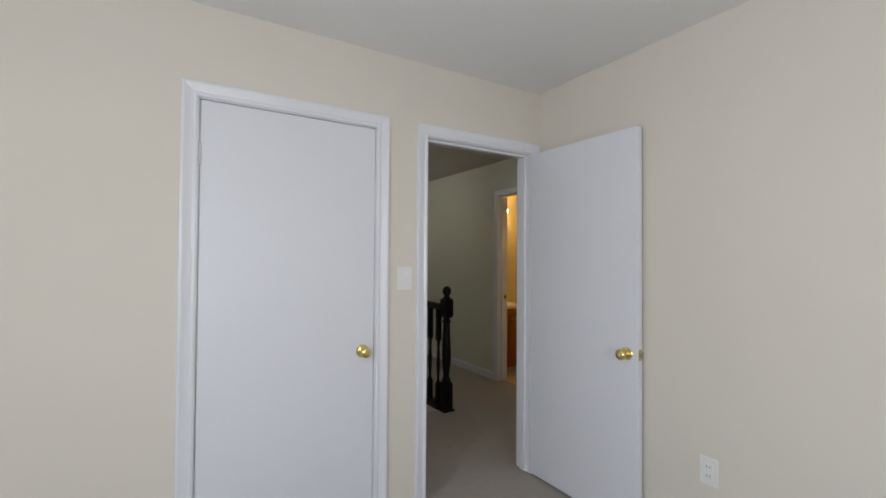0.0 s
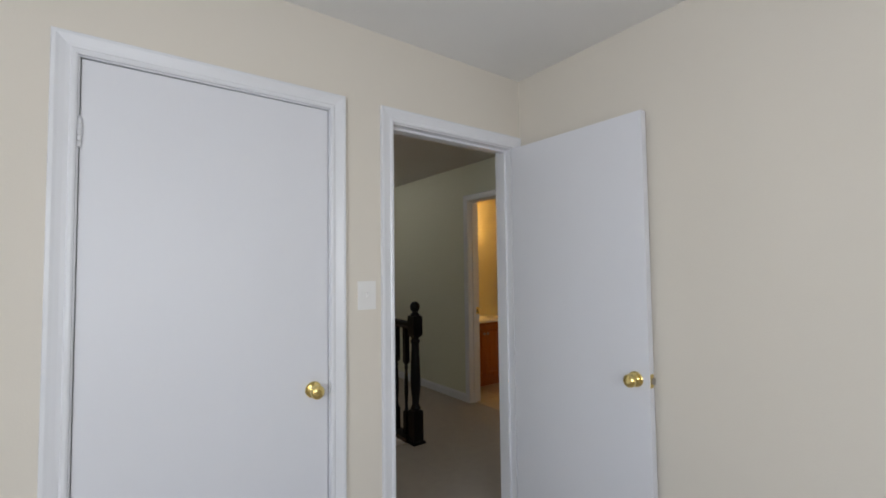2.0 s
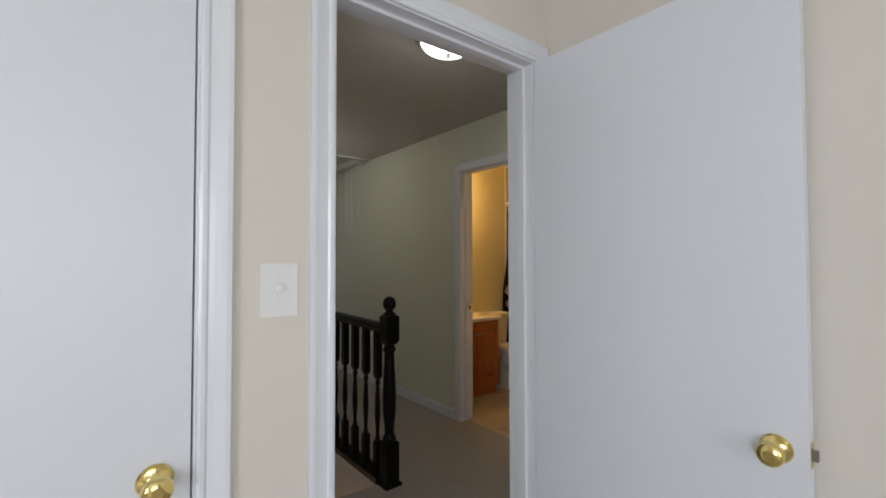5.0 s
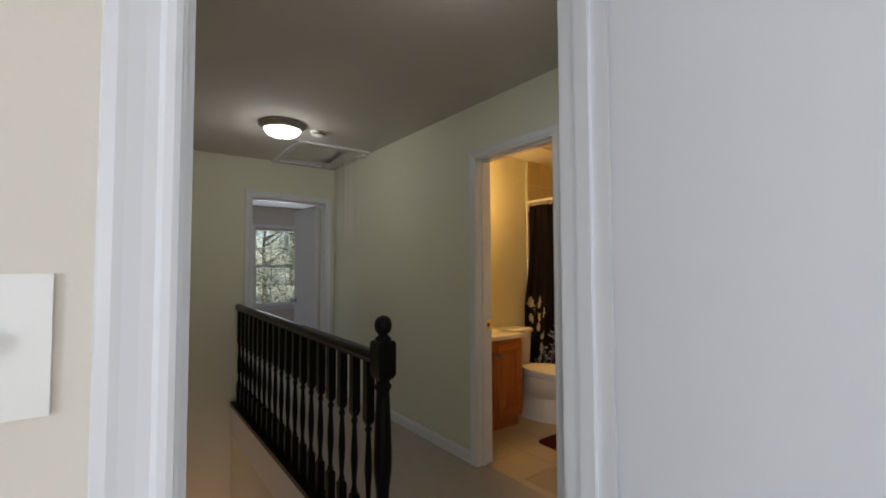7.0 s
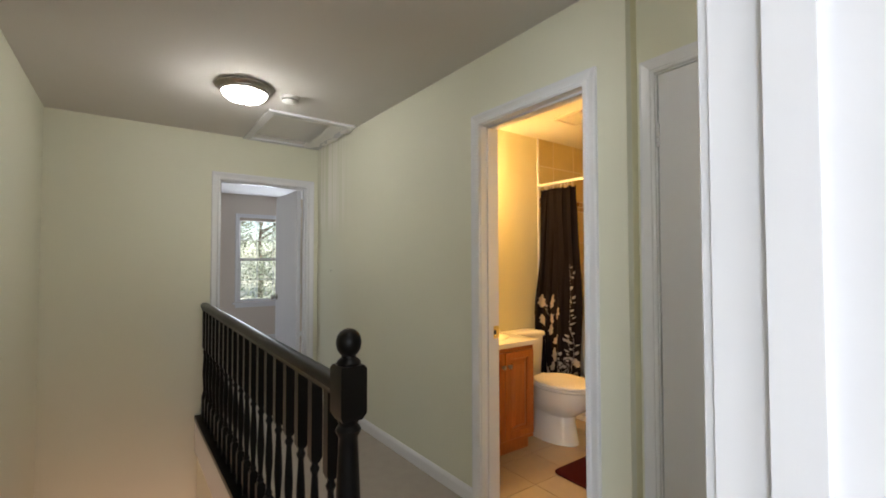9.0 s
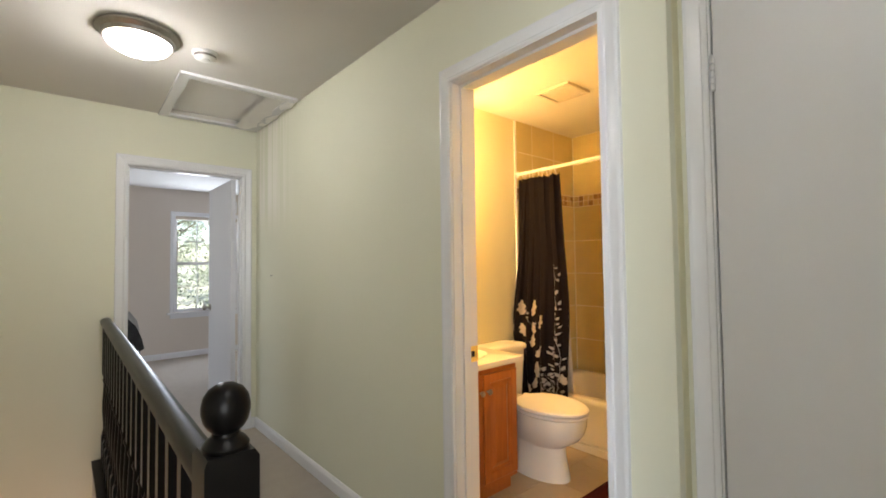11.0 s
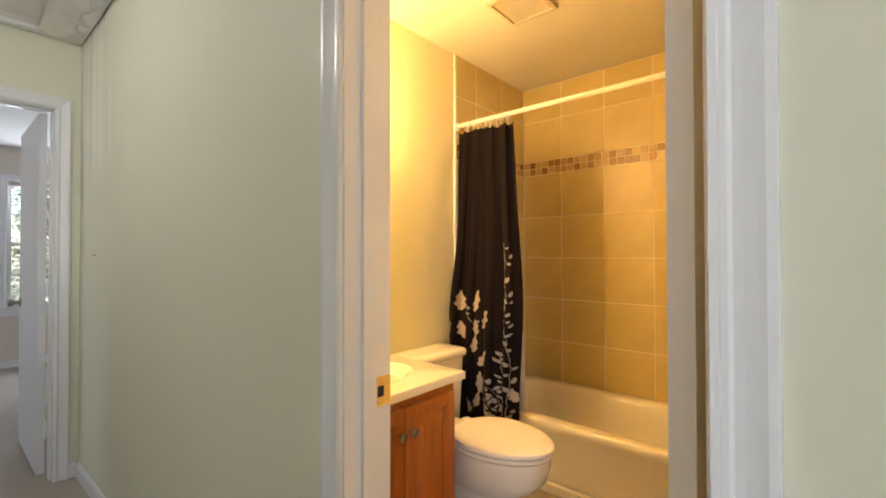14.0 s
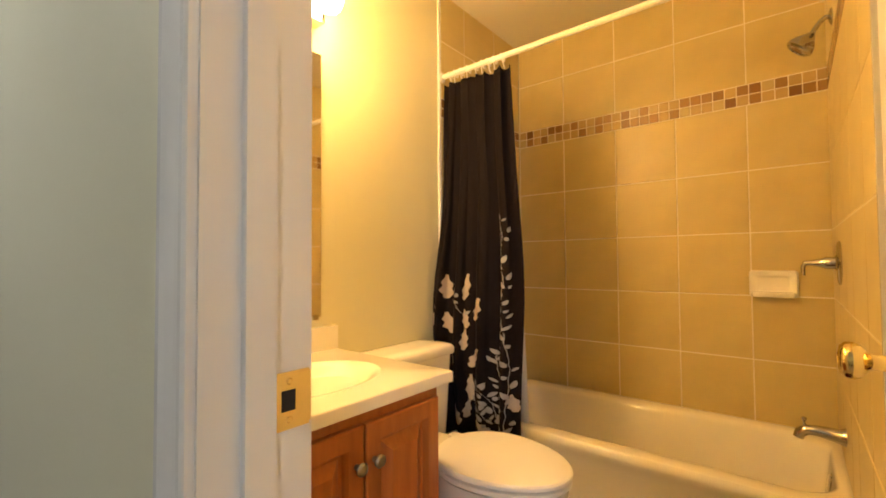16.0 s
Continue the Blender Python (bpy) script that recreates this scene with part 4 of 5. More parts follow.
tube(bm, [(0, 0, 0), (0, 0.02, 0), (0, 0.075, 0.006), (0, 0.104, 0.004), (0, 0.124, -0.010), (0, 0.129, -0.028)], [0.033, 0.025, 0.019, 0.018, 0.018, 0.016], n=20)
part("spout", bm, CHROME, sp2, smooth=True)
bm = bmesh.new()
lathe(bm, [(0.004, 0.0), (0.004, 0.018), (0.008, 0.022), (0.008, 0.030), (0.002, 0.033)], Matrix.Translation((0, 0.112, 0.016)), n=14)
part("diverter_knob", bm, CHROME, sp2, smooth=True)
so = thing("soap_dish", (TX - 0.0095, 1.334, 0.980), "cream ceramic soap dish set in the tiles", "soap dish")
rings = []
for d, w, h in ((0.0, 0.088, 0.060), (0.008, 0.088, 0.060), (0.014, 0.082, 0.055)):
    rings.append([(-d, a, b) for a, b in rounded(0, 0, w, h, 0.014, 4)])
for d, w, h in ((0.012, 0.068, 0.036), (0.002, 0.058, 0.028)):
    rings.append([(-d, a, b) for a, b in rounded(0, 0.0, w, h, 0.014, 4)])
bm = bmesh.new()
loft(bm, rings)
part("plate", bm, PORCELAIN, so, smooth=True)
bm = bmesh.new()
rings = [[(-d, a, b - 0.046) for a, b in rounded(0, 0, w, 0.010, 0.008, 4)] for d, w in ((0.0, 0.080), (0.036, 0.080), (0.052, 0.072), (0.056, 0.060))]
loft(bm, rings)
part("tray", bm, PORCELAIN, so, smooth=True)

# ---- bathroom: curtain ----
RX, RZ = 2.50, 2.005
rod = thing("shower_rod", (RX, 0, RZ), "white shower curtain rod across the tub", "curtain rod")
bm = bmesh.new()
tube(bm, [(0, BNY + 0.012, 0.0), (0, BFY - 0.012, 0.0)], 0.0125, n=16)
part("tube", bm, PLASTIC, rod, smooth=True)
for y, s in ((BNY + 0.001, 1), (BFY - 0.001, -1)):
    bm = bmesh.new()
    lathe(bm, [(0.026, 0), (0.026, 0.012), (0.016, 0.022)], Matrix.Translation((0, y, 0)) @ pose(0, 0, 0, -90 * s, 0, 0), n=20)
    part("end_cap", bm, PLASTIC, rod, smooth=True)
Z0, Z1 = 0.30, 1.962


def curtain_at(u, v):
    """u along the cloth 0..1 from the far wall, v from hem 0 to header 1."""
    left = BFY - 0.035 + 0.018 * math.exp(-((v - 0.35) / 0.25) ** 2)
    right = 2.224 - 0.037 * math.exp(-((v - 0.42) / 0.34) ** 2) - 0.03 * (1 - v)
    y = left + (right - left) * u
    amp = (0.016 + 0.020 * (1 - v)) * (0.8 + 0.35 * math.sin(7.3 * u + 1.3))
    ph = 2 * math.pi * (4.6 * u + 0.22 * math.sin(5.0 * u) + 0.10 * math.sin(2.2 * v + 1.0 + 3 * u))
    x = RX - 0.030 * (1 - v) + amp * math.sin(ph) + 0.006 * math.sin(2 * ph + 4 * v + 2 * u) + 0.004 * math.sin(13 * v + 9 * u)
    y += 0.008 * math.sin(2 * ph + 1.0) * (0.5 + 0.5 * v)
    x -= 0.085 * math.exp(-((v - 0.28) / 0.30) ** 2) * max(0.0, 1 - u) ** 1.5
    z = Z0 + (Z1 - Z0) * v - 0.012 * math.sin(math.pi * 9 * u) ** 2 * v ** 20
    return Vector((x, y, z))


cu = thing("shower_curtain", (0, 0, 0), "black fabric shower curtain with pale leaf and branch print, drawn aside", "shower curtain")
bm = bmesh.new()
NU, NV = 150, 60
grid = [[bm.verts.new(curtain_at(i / NU, j / NV)) for i in range(NU + 1)] for j in range(NV + 1)]
for j in range(NV):
    for i in range(NU):
        bm.faces.new((grid[j][i], grid[j][i + 1], grid[j + 1][i + 1], grid[j + 1][i]))
cloth = part("cloth", bm, CURTAIN, cu, smooth=True)
sol = cloth.modifiers.new("thickness", "SOLIDIFY")
sol.thickness, sol.offset = 0.0016, 0.0
for i in range(9):
    u = (i + 0.5) / 9
    p = curtain_at(u, 0.995)
    bm = bmesh.new()
    ring = []
    for k in range(15):
        a = radians(-200 + 310 * k / 14)
        ring.append((RX + 0.019 * math.cos(a), p.y + 0.010 * math.sin(a * 0.5), RZ - 0.004 + 0.020 * math.sin(a)))
    ring.append((p.x, p.y, 1.955))
    tube(bm, ring, 0.0028, n=8)
    part("ring", bm, PLASTIC, cu, "white plastic curtain ring", smooth=True)

PRINT = mat("pale_leaf_print", (0.43, 0.37, 0.31), 0.85, var=0.12, scale=30, spec=0.12)
SILVER = mat("grey_branch_print", (0.30, 0.30, 0.31), 0.8, var=0.15, scale=30, spec=0.12)


def on_cloth(u, v, lift=0.0022):
    p = curtain_at(u, v)
    n = (curtain_at(u + 0.002, v) - curtain_at(u - 0.002, v)).cross(curtain_at(u, v + 0.002) - curtain_at(u, v - 0.002)).normalized()
    if n.x > 0:
        n = -n
    return p + n * lift


CW, CH = 0.40, Z1 - Z0      # cloth's drawn width and its height, to keep the print in proportion


def leaf_print(u, v, length, width, turn, material, name="leaf_print", lobes=False):
    """A pointed leaf printed on the cloth, about (u, v), its length along turn degrees from upright."""
    bm = bmesh.new()
    a = radians(turn)
    rows = []
    for i in range(17):
        s = i / 16
        half = width / 2 * math.sin(math.pi * s ** 0.8) ** 0.8 if 0 < s < 1 else 0.0005
        row = []
        for k in range(-3, 4):
            if lobes:
                half = width / 2 * (math.sin(math.pi * min(0.96, 0.04 + s ** 0.8)) ** 0.6) * (1 + 0.22 * math.sin(17 * s + (1.5 if k < 0 else 4.2)))
            lx, lz = half * k / 3, (s - 0.5) * length
            du, dv = (lx * math.cos(a) - lz * math.sin(a)) / CW, (lx * math.sin(a) + lz * math.cos(a)) / CH
            row.append(bm.verts.new(on_cloth(min(1, max(0, u + du)), min(1, max(0.003, v + dv)))))
        rows.append(row)
    for p, q in zip(rows, rows[1:]):
        for k in range(6):
            bm.faces.new((p[k], p[k + 1], q[k + 1], q[k]))
    return part(name, bm, material, cloth, smooth=True)


for u, v, L, W, turn in ((0.17, 0.405, 0.115, 0.040, 4), (0.40, 0.405, 0.125, 0.036, -8), (0.535, 0.345, 0.115, 0.055, -18), (0.04, 0.325, 0.110, 0.050, -20), (0.20, 0.305, 0.100, 0.045, 14), (0.395, 0.318, 0.09, 0.030, 6), (0.385, 0.262, 0.100, 0.034, -4), (0.50, 0.215, 0.105, 0.050, -30), (0.44, 0.135, 0.120, 0.042, 0), (0.40, 0.075, 0.09, 0.036, -12), (0.25, 0.215, 0.08, 0.03, 20), (0.30, 0.06, 0.09, 0.035, 10), (0.95, 0.11, 0.08, 0.04, 12), (0.60, 0.035, 0.08, 0.04, 40)):
    leaf_print(u, v, L * 0.96, W * 0.80, turn, PRINT, lobes=True)


def branch_print(points, buds, seed):
    rng = random.Random(seed)
    bm = bmesh.new()
    path = []
    for (u0, v0), (u1, v1) in zip(points, points[1:]):
        for k in range(8):
            path.append((u0 + (u1 - u0) * k / 8, v0 + (v1 - v0) * k / 8))
    prev = None
    for u, v in path:
        ju = u + rng.uniform(-0.008, 0.008)
        pair = (bm.verts.new(on_cloth(ju - 0.0028, v)), bm.verts.new(on_cloth(ju + 0.0028, v)))
        if prev:
            bm.faces.new((prev[0], prev[1], pair[1], pair[0]))
        prev = pair
    part("branch_print", bm, SILVER, cloth)
    for k in range(buds):
        u, v = path[int((k + 0.5) * len(path) / buds)]
        side = 1 if k % 2 else -1
        leaf_print(u + side * rng.uniform(0.010, 0.065), v + rng.uniform(-0.014, 0.016), rng.uniform(0.016, 0.040), rng.uniform(0.009, 0.020), -side * rng.uniform(20, 60), SILVER, "bud_print")


branch_print([(0.84, 0.60), (0.86, 0.53), (0.82, 0.48), (0.87, 0.42), (0.83, 0.36), (0.87, 0.29), (0.92, 0.20), (0.90, 0.10), (0.88, 0.02)], 34, 1)
branch_print([(0.80, 0.27), (0.72, 0.22), (0.76, 0.14), (0.80, 0.06)], 15, 2)
branch_print([(0.50, 0.150), (0.60, 0.125), (0.68, 0.10), (0.74, 0.04)], 12, 3)
branch_print([(0.52, 0.10), (0.62, 0.06), (0.70, 0.05)], 8, 4)
branch_print([(0.27, 0.41), (0.30, 0.36), (0.36, 0.33)], 4, 5)

# cream liner hanging inside the tub behind the cloth
bm = bmesh.new()
rows = []
for j in range(31):
    v = j / 30
    row = []
    for i in range(61):
        u = i / 60
        p = curtain_at(u, v)
        x = RX + 0.022 + 0.085 * (1 - v) + 0.006 * math.sin(31 * u)
        row.append(bm.verts.new((x, p.y + (0.05 - 0.10 * max(0.0, 0.45 - v)) * u, p.z - 0.004)))
    rows.append(row)
for p, q in zip(rows, rows[1:]):
    for i in range(60):
        bm.faces.new((p[i], p[i + 1], q[i + 1], q[i]))
liner = part("liner", bm, mat("cream_liner", (0.62, 0.57, 0.46), 0.5, var=0.03), cu, "cream plastic liner inside the tub", smooth=True)
lm = liner.modifiers.new("thickness", "SOLIDIFY")
lm.thickness = 0.001

# ---- bathroom: vanity ----
VX0, VX1, VY0, VT = 1.236, 1.822, 2.075, 0.770
va = thing("vanity_cabinet", (0, 0, 0), "honey oak vanity cabinet with two raised-panel doors", "vanity cabinet")
bm = bmesh.new()
box(bm, VX0, VX1, VY0, BFY, 0.09, 0.60)
box(bm, VX0, VX1, VY0, VY0 + 0.019, 0.60, VT - 0.031)
box(bm, VX0, VX0 + 0.016, VY0 + 0.019, BFY, 0.60, VT - 0.031)
box(bm, VX1 - 0.016, VX1, VY0 + 0.019, BFY, 0.60, VT - 0.031)
box(bm, VX0 + 0.001, VX1 - 0.001, VY0 + 0.05, BFY, 0.0, 0.09)
part("body", bm, WOOD, va, smooth=True, bevel=0.0015)


def raised_door(name, parent, x0, x1, z0, z1, y):
    bm = bmesh.new()
    rings = []
    for inset, d in ((0, 0), (0, 0.016), (0.004, 0.019), (0.046, 0.019), (0.050, 0.012), (0.053, 0.002), (0.062, 0.001), (0.090, 0.017), (0.094, 0.017)):
        rings.append([(x0 + inset, y - d, z0 + inset), (x1 - inset, y - d, z0 + inset), (x1 - inset, y - d, z1 - inset), (x0 + inset, y - d, z1 - inset)])
    loft(bm, rings)
    return part(name, bm, WOOD, parent, "raised-panel oak door")


vm = 1.537
for a, b, kx in ((VX0 + 0.012, vm - 0.003, vm - 0.027), (vm + 0.003, VX1 - 0.012, vm + 0.028)):
    dr = raised_door("door", va, a, b, 0.12, VT - 0.066, VY0)
    bm = bmesh.new()
    lathe(bm, [(0.007, 0.0), (0.005, 0.010), (0.008, 0.014), (0.015, 0.018), (0.016, 0.023), (0.012, 0.028), (0.002, 0.030)], Matrix.Translation((kx, VY0 - 0.019, VT - 0.155)) @ pose(0, 0, 0, 90, 0, 0), n=20)
    part("knob", bm, NICKEL, dr, "round nickel knob", smooth=True)
vt = thing("countertop", (0, 0, 0), "cream cultured marble vanity top with an integral bowl", "countertop")
ex0, ex1, ey0, ey1 = BX + 0.002, 1.862, 2.045, BFY - 0.001
bcx, bcy = 1.525, 2.30
NR = 40
bm = bmesh.new()


def rect_ring(inset, z, n=NR):
    pts = []
    for i in range(n):
        a = 2 * math.pi * i / n
        dx, dy = math.cos(a), math.sin(a)
        tx = ((ex1 - inset if dx > 0 else ex0 + inset) - bcx) / dx if abs(dx) > 1e-6 else 1e9
        ty = ((ey1 - inset if dy > 0 else ey0 + inset) - bcy) / dy if abs(dy) > 1e-6 else 1e9
        t = min(tx, ty)
        pts.append((bcx + dx * t, bcy + dy * t, z))
    return pts


def corner_fix(ring):
    """Snap the ring's nearest points to the true corners."""
    xs, ys = [p[0] for p in ring], [p[1] for p in ring]
    for cxx in (min(xs), max(xs)):
        for cyy in (min(ys), max(ys)):
            k = min(range(len(ring)), key=lambda i: (ring[i][0] - cxx) ** 2 + (ring[i][1] - cyy) ** 2)
            ring[k] = (cxx, cyy, ring[k][2])
    return ring


def ellipse(rx, ry, z, n=NR):
    return [(bcx + rx * math.cos(2 * math.pi * i / n), bcy + ry * math.sin(2 * math.pi * i / n), z) for i in range(n)]


NR = 80
rings = [corner_fix(rect_ring(0.0, VT - 0.032, NR)), corner_fix(rect_ring(0.0, VT - 0.005, NR)), corner_fix(rect_ring(0.002, VT - 0.0015, NR)), corner_fix(rect_ring(0.006, VT, NR)),
         ellipse(0.245, 0.180, VT, NR), ellipse(0.238, 0.174, VT + 0.005, NR), ellipse(0.226, 0.163, VT + 0.004, NR), ellipse(0.212, 0.150, VT - 0.008, NR), ellipse(0.19, 0.135, VT - 0.028, NR), ellipse(0.14, 0.10, VT - 0.05, NR), ellipse(0.06, 0.045, VT - 0.062, NR), ellipse(0.02, 0.02, VT - 0.064, NR)]
loft(bm, rings)
part("slab", bm, MARBLE, vt, smooth=True)
bm = bmesh.new()
box(bm, ex0, ex1, BFY - 0.022, BFY - 0.0005, VT - 0.002, VT + 0.085)
part("backsplash", bm, MARBLE, vt, smooth=True, bevel=0.004)
fa = thing("basin_faucet", (bcx, 2.515, VT), "chrome basin faucet on the vanity top", "faucet")
bm = bmesh.new()
loft(bm, [[(a, b, z) for a, b in rounded(0, 0, 0.075 - i, 0.026 - i, 0.02, 5)] for z, i in ((0, 0), (0.008, 0), (0.014, 0.006))])
tube(bm, [(0, 0, 0.01), (0, -0.01, 0.05), (0, -0.05, 0.075), (0, -0.10, 0.07), (0, -0.115, 0.055)], [0.016, 0.014, 0.012, 0.011, 0.010], n=14)
part("spout", bm, CHROME, fa, smooth=True)
for dx in (-0.055, 0.055):
    bm = bmesh.new()
    lathe(bm, [(0.016, 0.012), (0.014, 0.03), (0.020, 0.035), (0.020, 0.055), (0.012, 0.060)], Matrix.Translation((dx, 0, 0)), n=16)
    part("handle", bm, CHROME, fa, smooth=True)

# mirror and the light bar above it
mi = thing("mirror", (0, BFY, 0), "frameless wall mirror above the vanity", "mirror")
MIRROR = mat("mirror_silver", (0.86, 0.86, 0.84), 0.02, metal=1.0, var=0.005, scale=2)
boxes("glass", MIRROR, mi, (1.20, 1.797, -0.006, -0.001, 0.892, 1.860), bevel=0.001)
for x in (1.30, 1.775):
    boxes("clip", CHROME, mi, (x - 0.01, x + 0.01, -0.009, -0.0005, 0.882, 0.900), bevel=0.001)
vb = thing("vanity_light", (1.53, BFY, 2.00), "lit bathroom light bar with round bulbs", "wall light")
bm = bmesh.new()
box(bm, -0.29, 0.245, -0.06, -0.001, -0.05, 0.05)
part("bar", bm, CHROME, vb, smooth=True, bevel=0.005)
BULB = glow("lit_warm_bulb", (1.0, 0.66, 0.30), 25.0)
for dx in (-0.22, 0.0, 0.22):
    bm = bmesh.new()
    lathe(bm, [(0.018, 0.03), (0.020, 0.045), (0.034, 0.060), (0.046, 0.085), (0.046, 0.100), (0.034, 0.125), (0.014, 0.136), (0.002, 0.138)], Matrix.Translation((dx, -0.030, 0)) @ pose(0, 0, 0, 90, 0, 0), n=20)
    b = part("bulb", bm, BULB, vb, "lit warm globe bulb", smooth=True)
    b.visible_shadow = False

# ---- bathroom: toilet ----
to = thing("toilet", (2.105, 0, 0), "cream porcelain toilet with its lid down", "toilet")


def egg(cy, half, front, back, z, n=44, p=1.0):
    """An egg outline: front towards -y, flatter behind."""
    pts = []
    for i in range(n):
        a = 2 * math.pi * i / n
        s, c = math.sin(a), math.cos(a)
        yy = cy + (back if s > 0 else front) * (abs(s) ** p) * (1 if s > 0 else -1)
        pts.append((half * c, yy, z))
    return pts


SY = 2.085
bm = bmesh.new()
loft(bm, [egg(SY + 0.05, 0.124, 0.215, 0.30, 0.0), egg(SY + 0.05, 0.124, 0.213, 0.30, 0.018), egg(SY + 0.05, 0.119, 0.203, 0.29, 0.06), egg(SY + 0.05, 0.111, 0.190, 0.28, 0.14), egg(SY + 0.045, 0.107, 0.184, 0.275, 0.195), egg(SY + 0.03, 0.120, 0.198, 0.265, 0.215), egg(SY + 0.01, 0.148, 0.232, 0.25, 0.25), egg(SY - 0.005, 0.168, 0.254, 0.22, 0.295), egg(SY - 0.01, 0.177, 0.264, 0.20, 0.345), egg(SY - 0.01, 0.180, 0.268, 0.195, 0.392), egg(SY - 0.01, 0.150, 0.235, 0.17, 0.395)])
part("bowl", bm, PORCELAIN, to, smooth=True)
bm = bmesh.new()
loft(bm, [egg(SY - 0.01, 0.180, 0.270, 0.180, 0.396), egg(SY - 0.01, 0.187, 0.278, 0.185, 0.402), egg(SY - 0.01, 0.187, 0.278, 0.185, 0.413), egg(SY - 0.01, 0.174, 0.264, 0.176, 0.418)])
part("seat", bm, PLASTIC, to, smooth=True)
bm = bmesh.new()
loft(bm, [egg(SY - 0.01, 0.176, 0.266, 0.180, 0.4195), egg(SY - 0.01, 0.188, 0.280, 0.190, 0.424), egg(SY - 0.01, 0.188, 0.280, 0.190, 0.434), egg(SY - 0.01, 0.183, 0.274, 0.186, 0.440), egg(SY - 0.01, 0.15, 0.23, 0.15, 0.444), egg(SY - 0.01, 0.06, 0.10, 0.07, 0.446)])
part("lid", bm, PLASTIC, to, "closed cream toilet lid", smooth=True)
bm = bmesh.new()
loft(bm, [[(a, b, z) for a, b in rounded(0, (2.41 + 2.595) / 2, w, 0.0925 + e, 0.03, 5)] for z, w, e in ((0.345, 0.19, -0.01), (0.37, 0.20, -0.004), (0.685, 0.225, 0.0), (0.695, 0.225, 0.0))])
part("tank", bm, PORCELAIN, to, smooth=True)
bm = bmesh.new()
loft(bm, [[(a, b, z) for a, b in rounded(0, (2.40 + 2.598) / 2, w, 0.099 - e, 0.03, 5)] for z, w, e in ((0.696, 0.236, 0.004), (0.702, 0.242, 0.0), (0.722, 0.242, 0.0), (0.734, 0.234, 0.008), (0.740, 0.214, 0.022), (0.742, 0.16, 0.05))])
part("tank_lid", bm, PORCELAIN, to, smooth=True)
bm = bmesh.new()
box(bm, -0.12, 0.12, 2.27, 2.46, 0.30, 0.394)
part("deck", bm, PORCELAIN, to, smooth=True, bevel=0.02)
bm = bmesh.new()
tube(bm, [(-0.17, 2.412, 0.64), (-0.17, 2.395, 0.64), (-0.14, 2.388, 0.635), (-0.10, 2.386, 0.632)], 0.007, n=10)
part("flush_lever", bm, CHROME, to, smooth=True)
for dx in (-0.07, 0.07):
    boxes("seat_hinge", PLASTIC, to, (dx - 0.02, dx + 0.02, 2.265, 2.30, 0.396, 0.43), bevel=0.006)

# rug and exhaust grille
RUG = mat("dark_red_rug", (0.055, 0.008, 0.010), 0.95, var=0.25, scale=60, bump=1.0, bump_scale=300, spec=0.1)
rg = thing("bath_rug", (2.05, 1.50, 0), "dark red bath rug on the tiled floor", "rug")
bm = bmesh.new()
loft(bm, [[(a, b, z) for a, b in rounded(0, 0, 0.40 - e, 0.27 - e, 0.05, 6)] for z, e in ((0.0005, 0.004), (0.006, 0.0), (0.012, 0.004), (0.015, 0.014))])
part("pile", bm, RUG, rg, smooth=True)
fn = thing("exhaust_fan_grille", (2.297, 2.033, H), "cream plastic exhaust fan grille on the ceiling", "vent")
bm = bmesh.new()
for d in ((-0.125, -0.108, -0.125, 0.125), (0.108, 0.125, -0.125, 0.125), (-0.108, 0.108, -0.125, -0.108), (-0.108, 0.108, 0.108, 0.125)):
    box(bm, *d, -0.016, -0.0005)
YELLOWED = mat("yellowed_plastic", (0.60, 0.54, 0.43), 0.4, var=0.03)
part("frame", bm, YELLOWED, fn, smooth=True, bevel=0.003)
boxes("backing", DARK, fn, (-0.108, 0.108, -0.108, 0.108, -0.002, -0.001))
for i in range(16):
    x = -0.101 + i * 0.0135
    boxes("slat", YELLOWED, fn, (x - 0.0028, x + 0.0028, -0.108, 0.108, -0.010, -0.006))

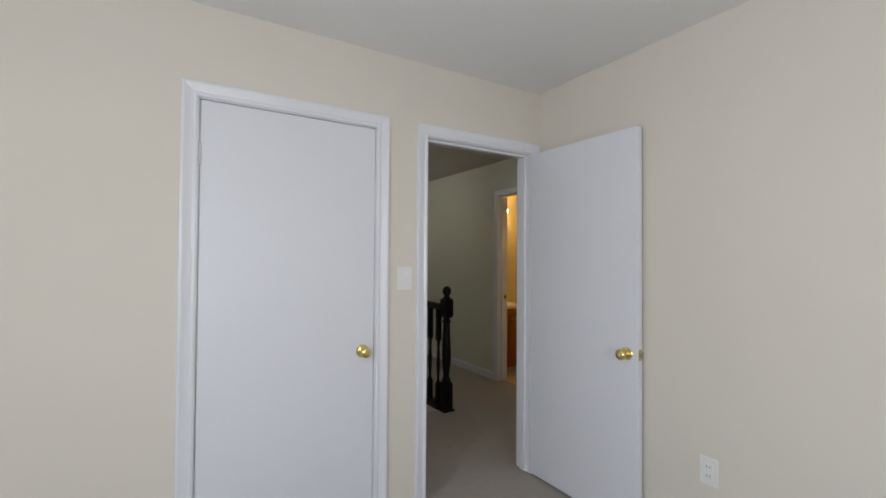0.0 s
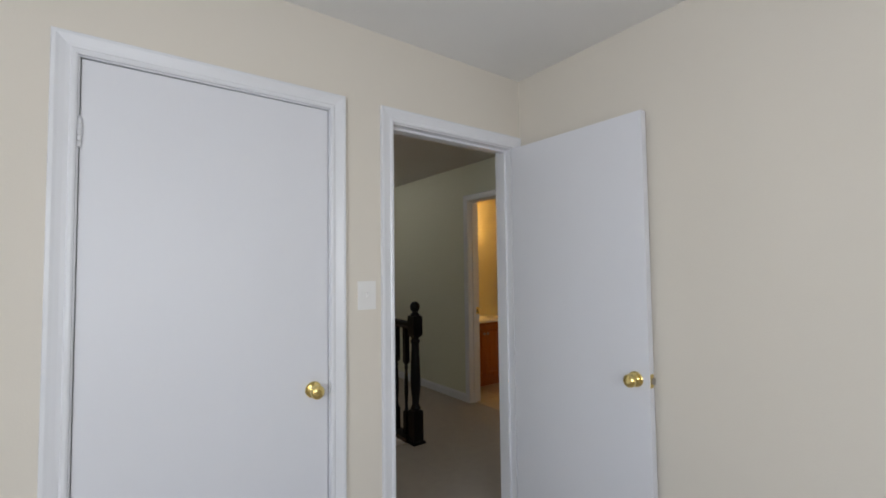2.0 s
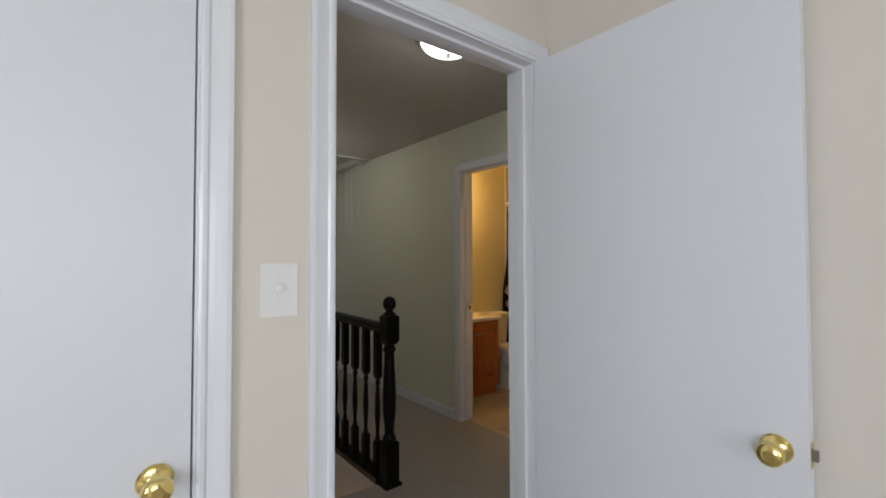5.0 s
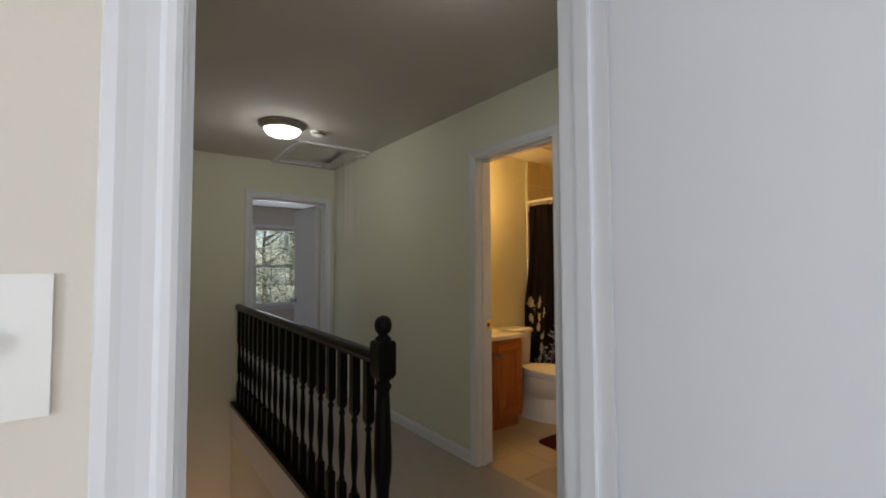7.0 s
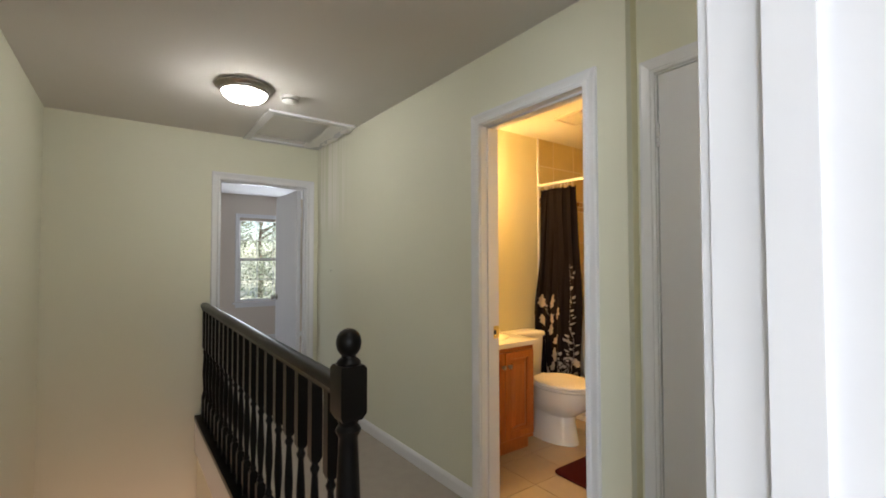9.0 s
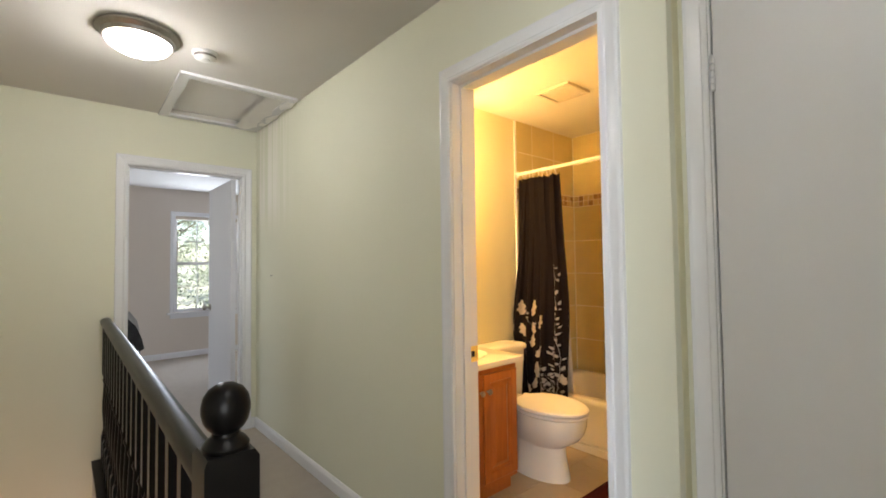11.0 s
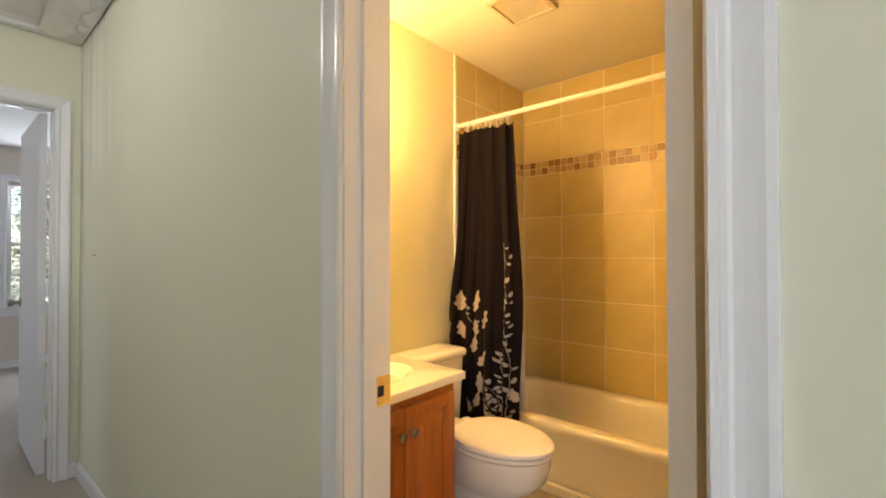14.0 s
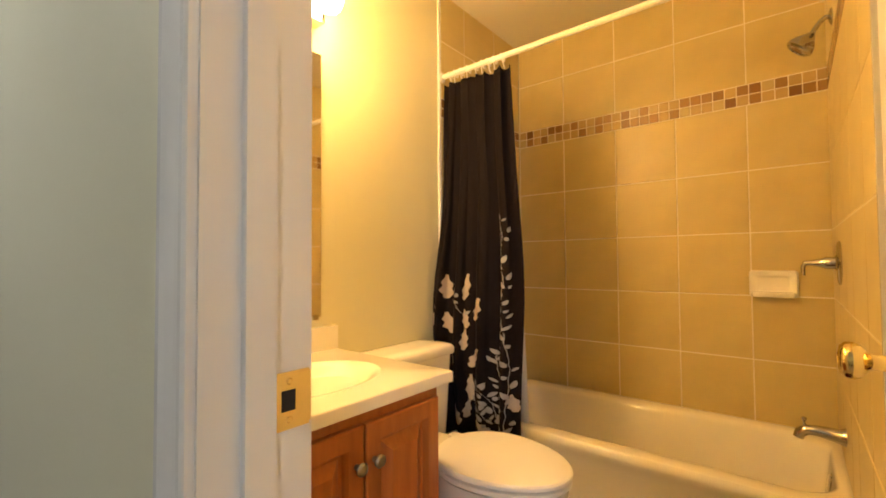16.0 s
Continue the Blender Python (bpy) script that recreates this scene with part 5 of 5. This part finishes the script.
# paper roll on the vanity's side, supply stop beside the toilet, nail in the hall wall
pr = thing("toilet_paper_holder", (VX1, 2.20, 0.60), "white paper roll on a holder fixed to the vanity side", "paper holder")
bm = bmesh.new()
lathe(bm, [(0.018, -0.05), (0.046, -0.05), (0.048, -0.046), (0.048, 0.046), (0.046, 0.05), (0.018, 0.05)], Matrix.Translation((0.055, 0, 0)) @ pose(0, 0, 0, 90, 0, 0), n=28, caps=False)
part("paper_roll", bm, mat("white_paper", (0.80, 0.78, 0.74), 0.9, var=0.03, scale=40), pr, "white paper roll", smooth=True)
for y in (-0.062, 0.062):
    bm = bmesh.new()
    tube(bm, [(0.0, y, 0), (0.03, y, 0), (0.058, y, 0)], [0.012, 0.008, 0.010], n=12)
    part("arm", bm, CHROME, pr, smooth=True)
bm = bmesh.new()
tube(bm, [(0.055, -0.062, 0), (0.055, 0.062, 0)], 0.008, n=10)
part("spindle", bm, CHROME, pr, smooth=True)
sv = thing("supply_valve", (1.935, BFY, 0.19), "chrome supply stop valve with a hose to the toilet tank", "valve")
bm = bmesh.new()
lathe(bm, [(0.024, 0.013), (0.022, 0.018), (0.009, 0.020), (0.009, 0.055), (0.013, 0.058), (0.013, 0.078), (0.004, 0.080)], pose(0, 0, 0, 90, 0, 0), n=16)
part("stop", bm, CHROME, sv, smooth=True)
bm = bmesh.new()
tube(bm, [(0, -0.066, 0.01), (-0.012, -0.068, 0.07), (0.0, -0.075, 0.13), (0.02, -0.09, 0.165)], 0.006, n=10)
part("hose", bm, NICKEL, sv, smooth=True)
for dx in (-0.10, 0.10):
    bm = bmesh.new()
    lathe(bm, [(0.014, 0.02), (0.014, 0.028), (0.009, 0.036), (0.002, 0.038)], Matrix.Translation((dx, SY + 0.12, 0.0)), n=14)
    part("bolt_cap", bm, PLASTIC, to, smooth=True)

nl = thing("nail", (0.9955, 3.765, 1.236), "small dark steel nail stuck in the hall wall", "nail")
bm = bmesh.new()
lathe(bm, [(0.0022, 0.0), (0.0022, 0.012), (0.006, 0.0125), (0.0055, 0.014), (0.0005, 0.0145)], pose(0, 0, 0, 0, -90, 0), n=10)
part("shank", bm, NICKEL, nl, smooth=True)
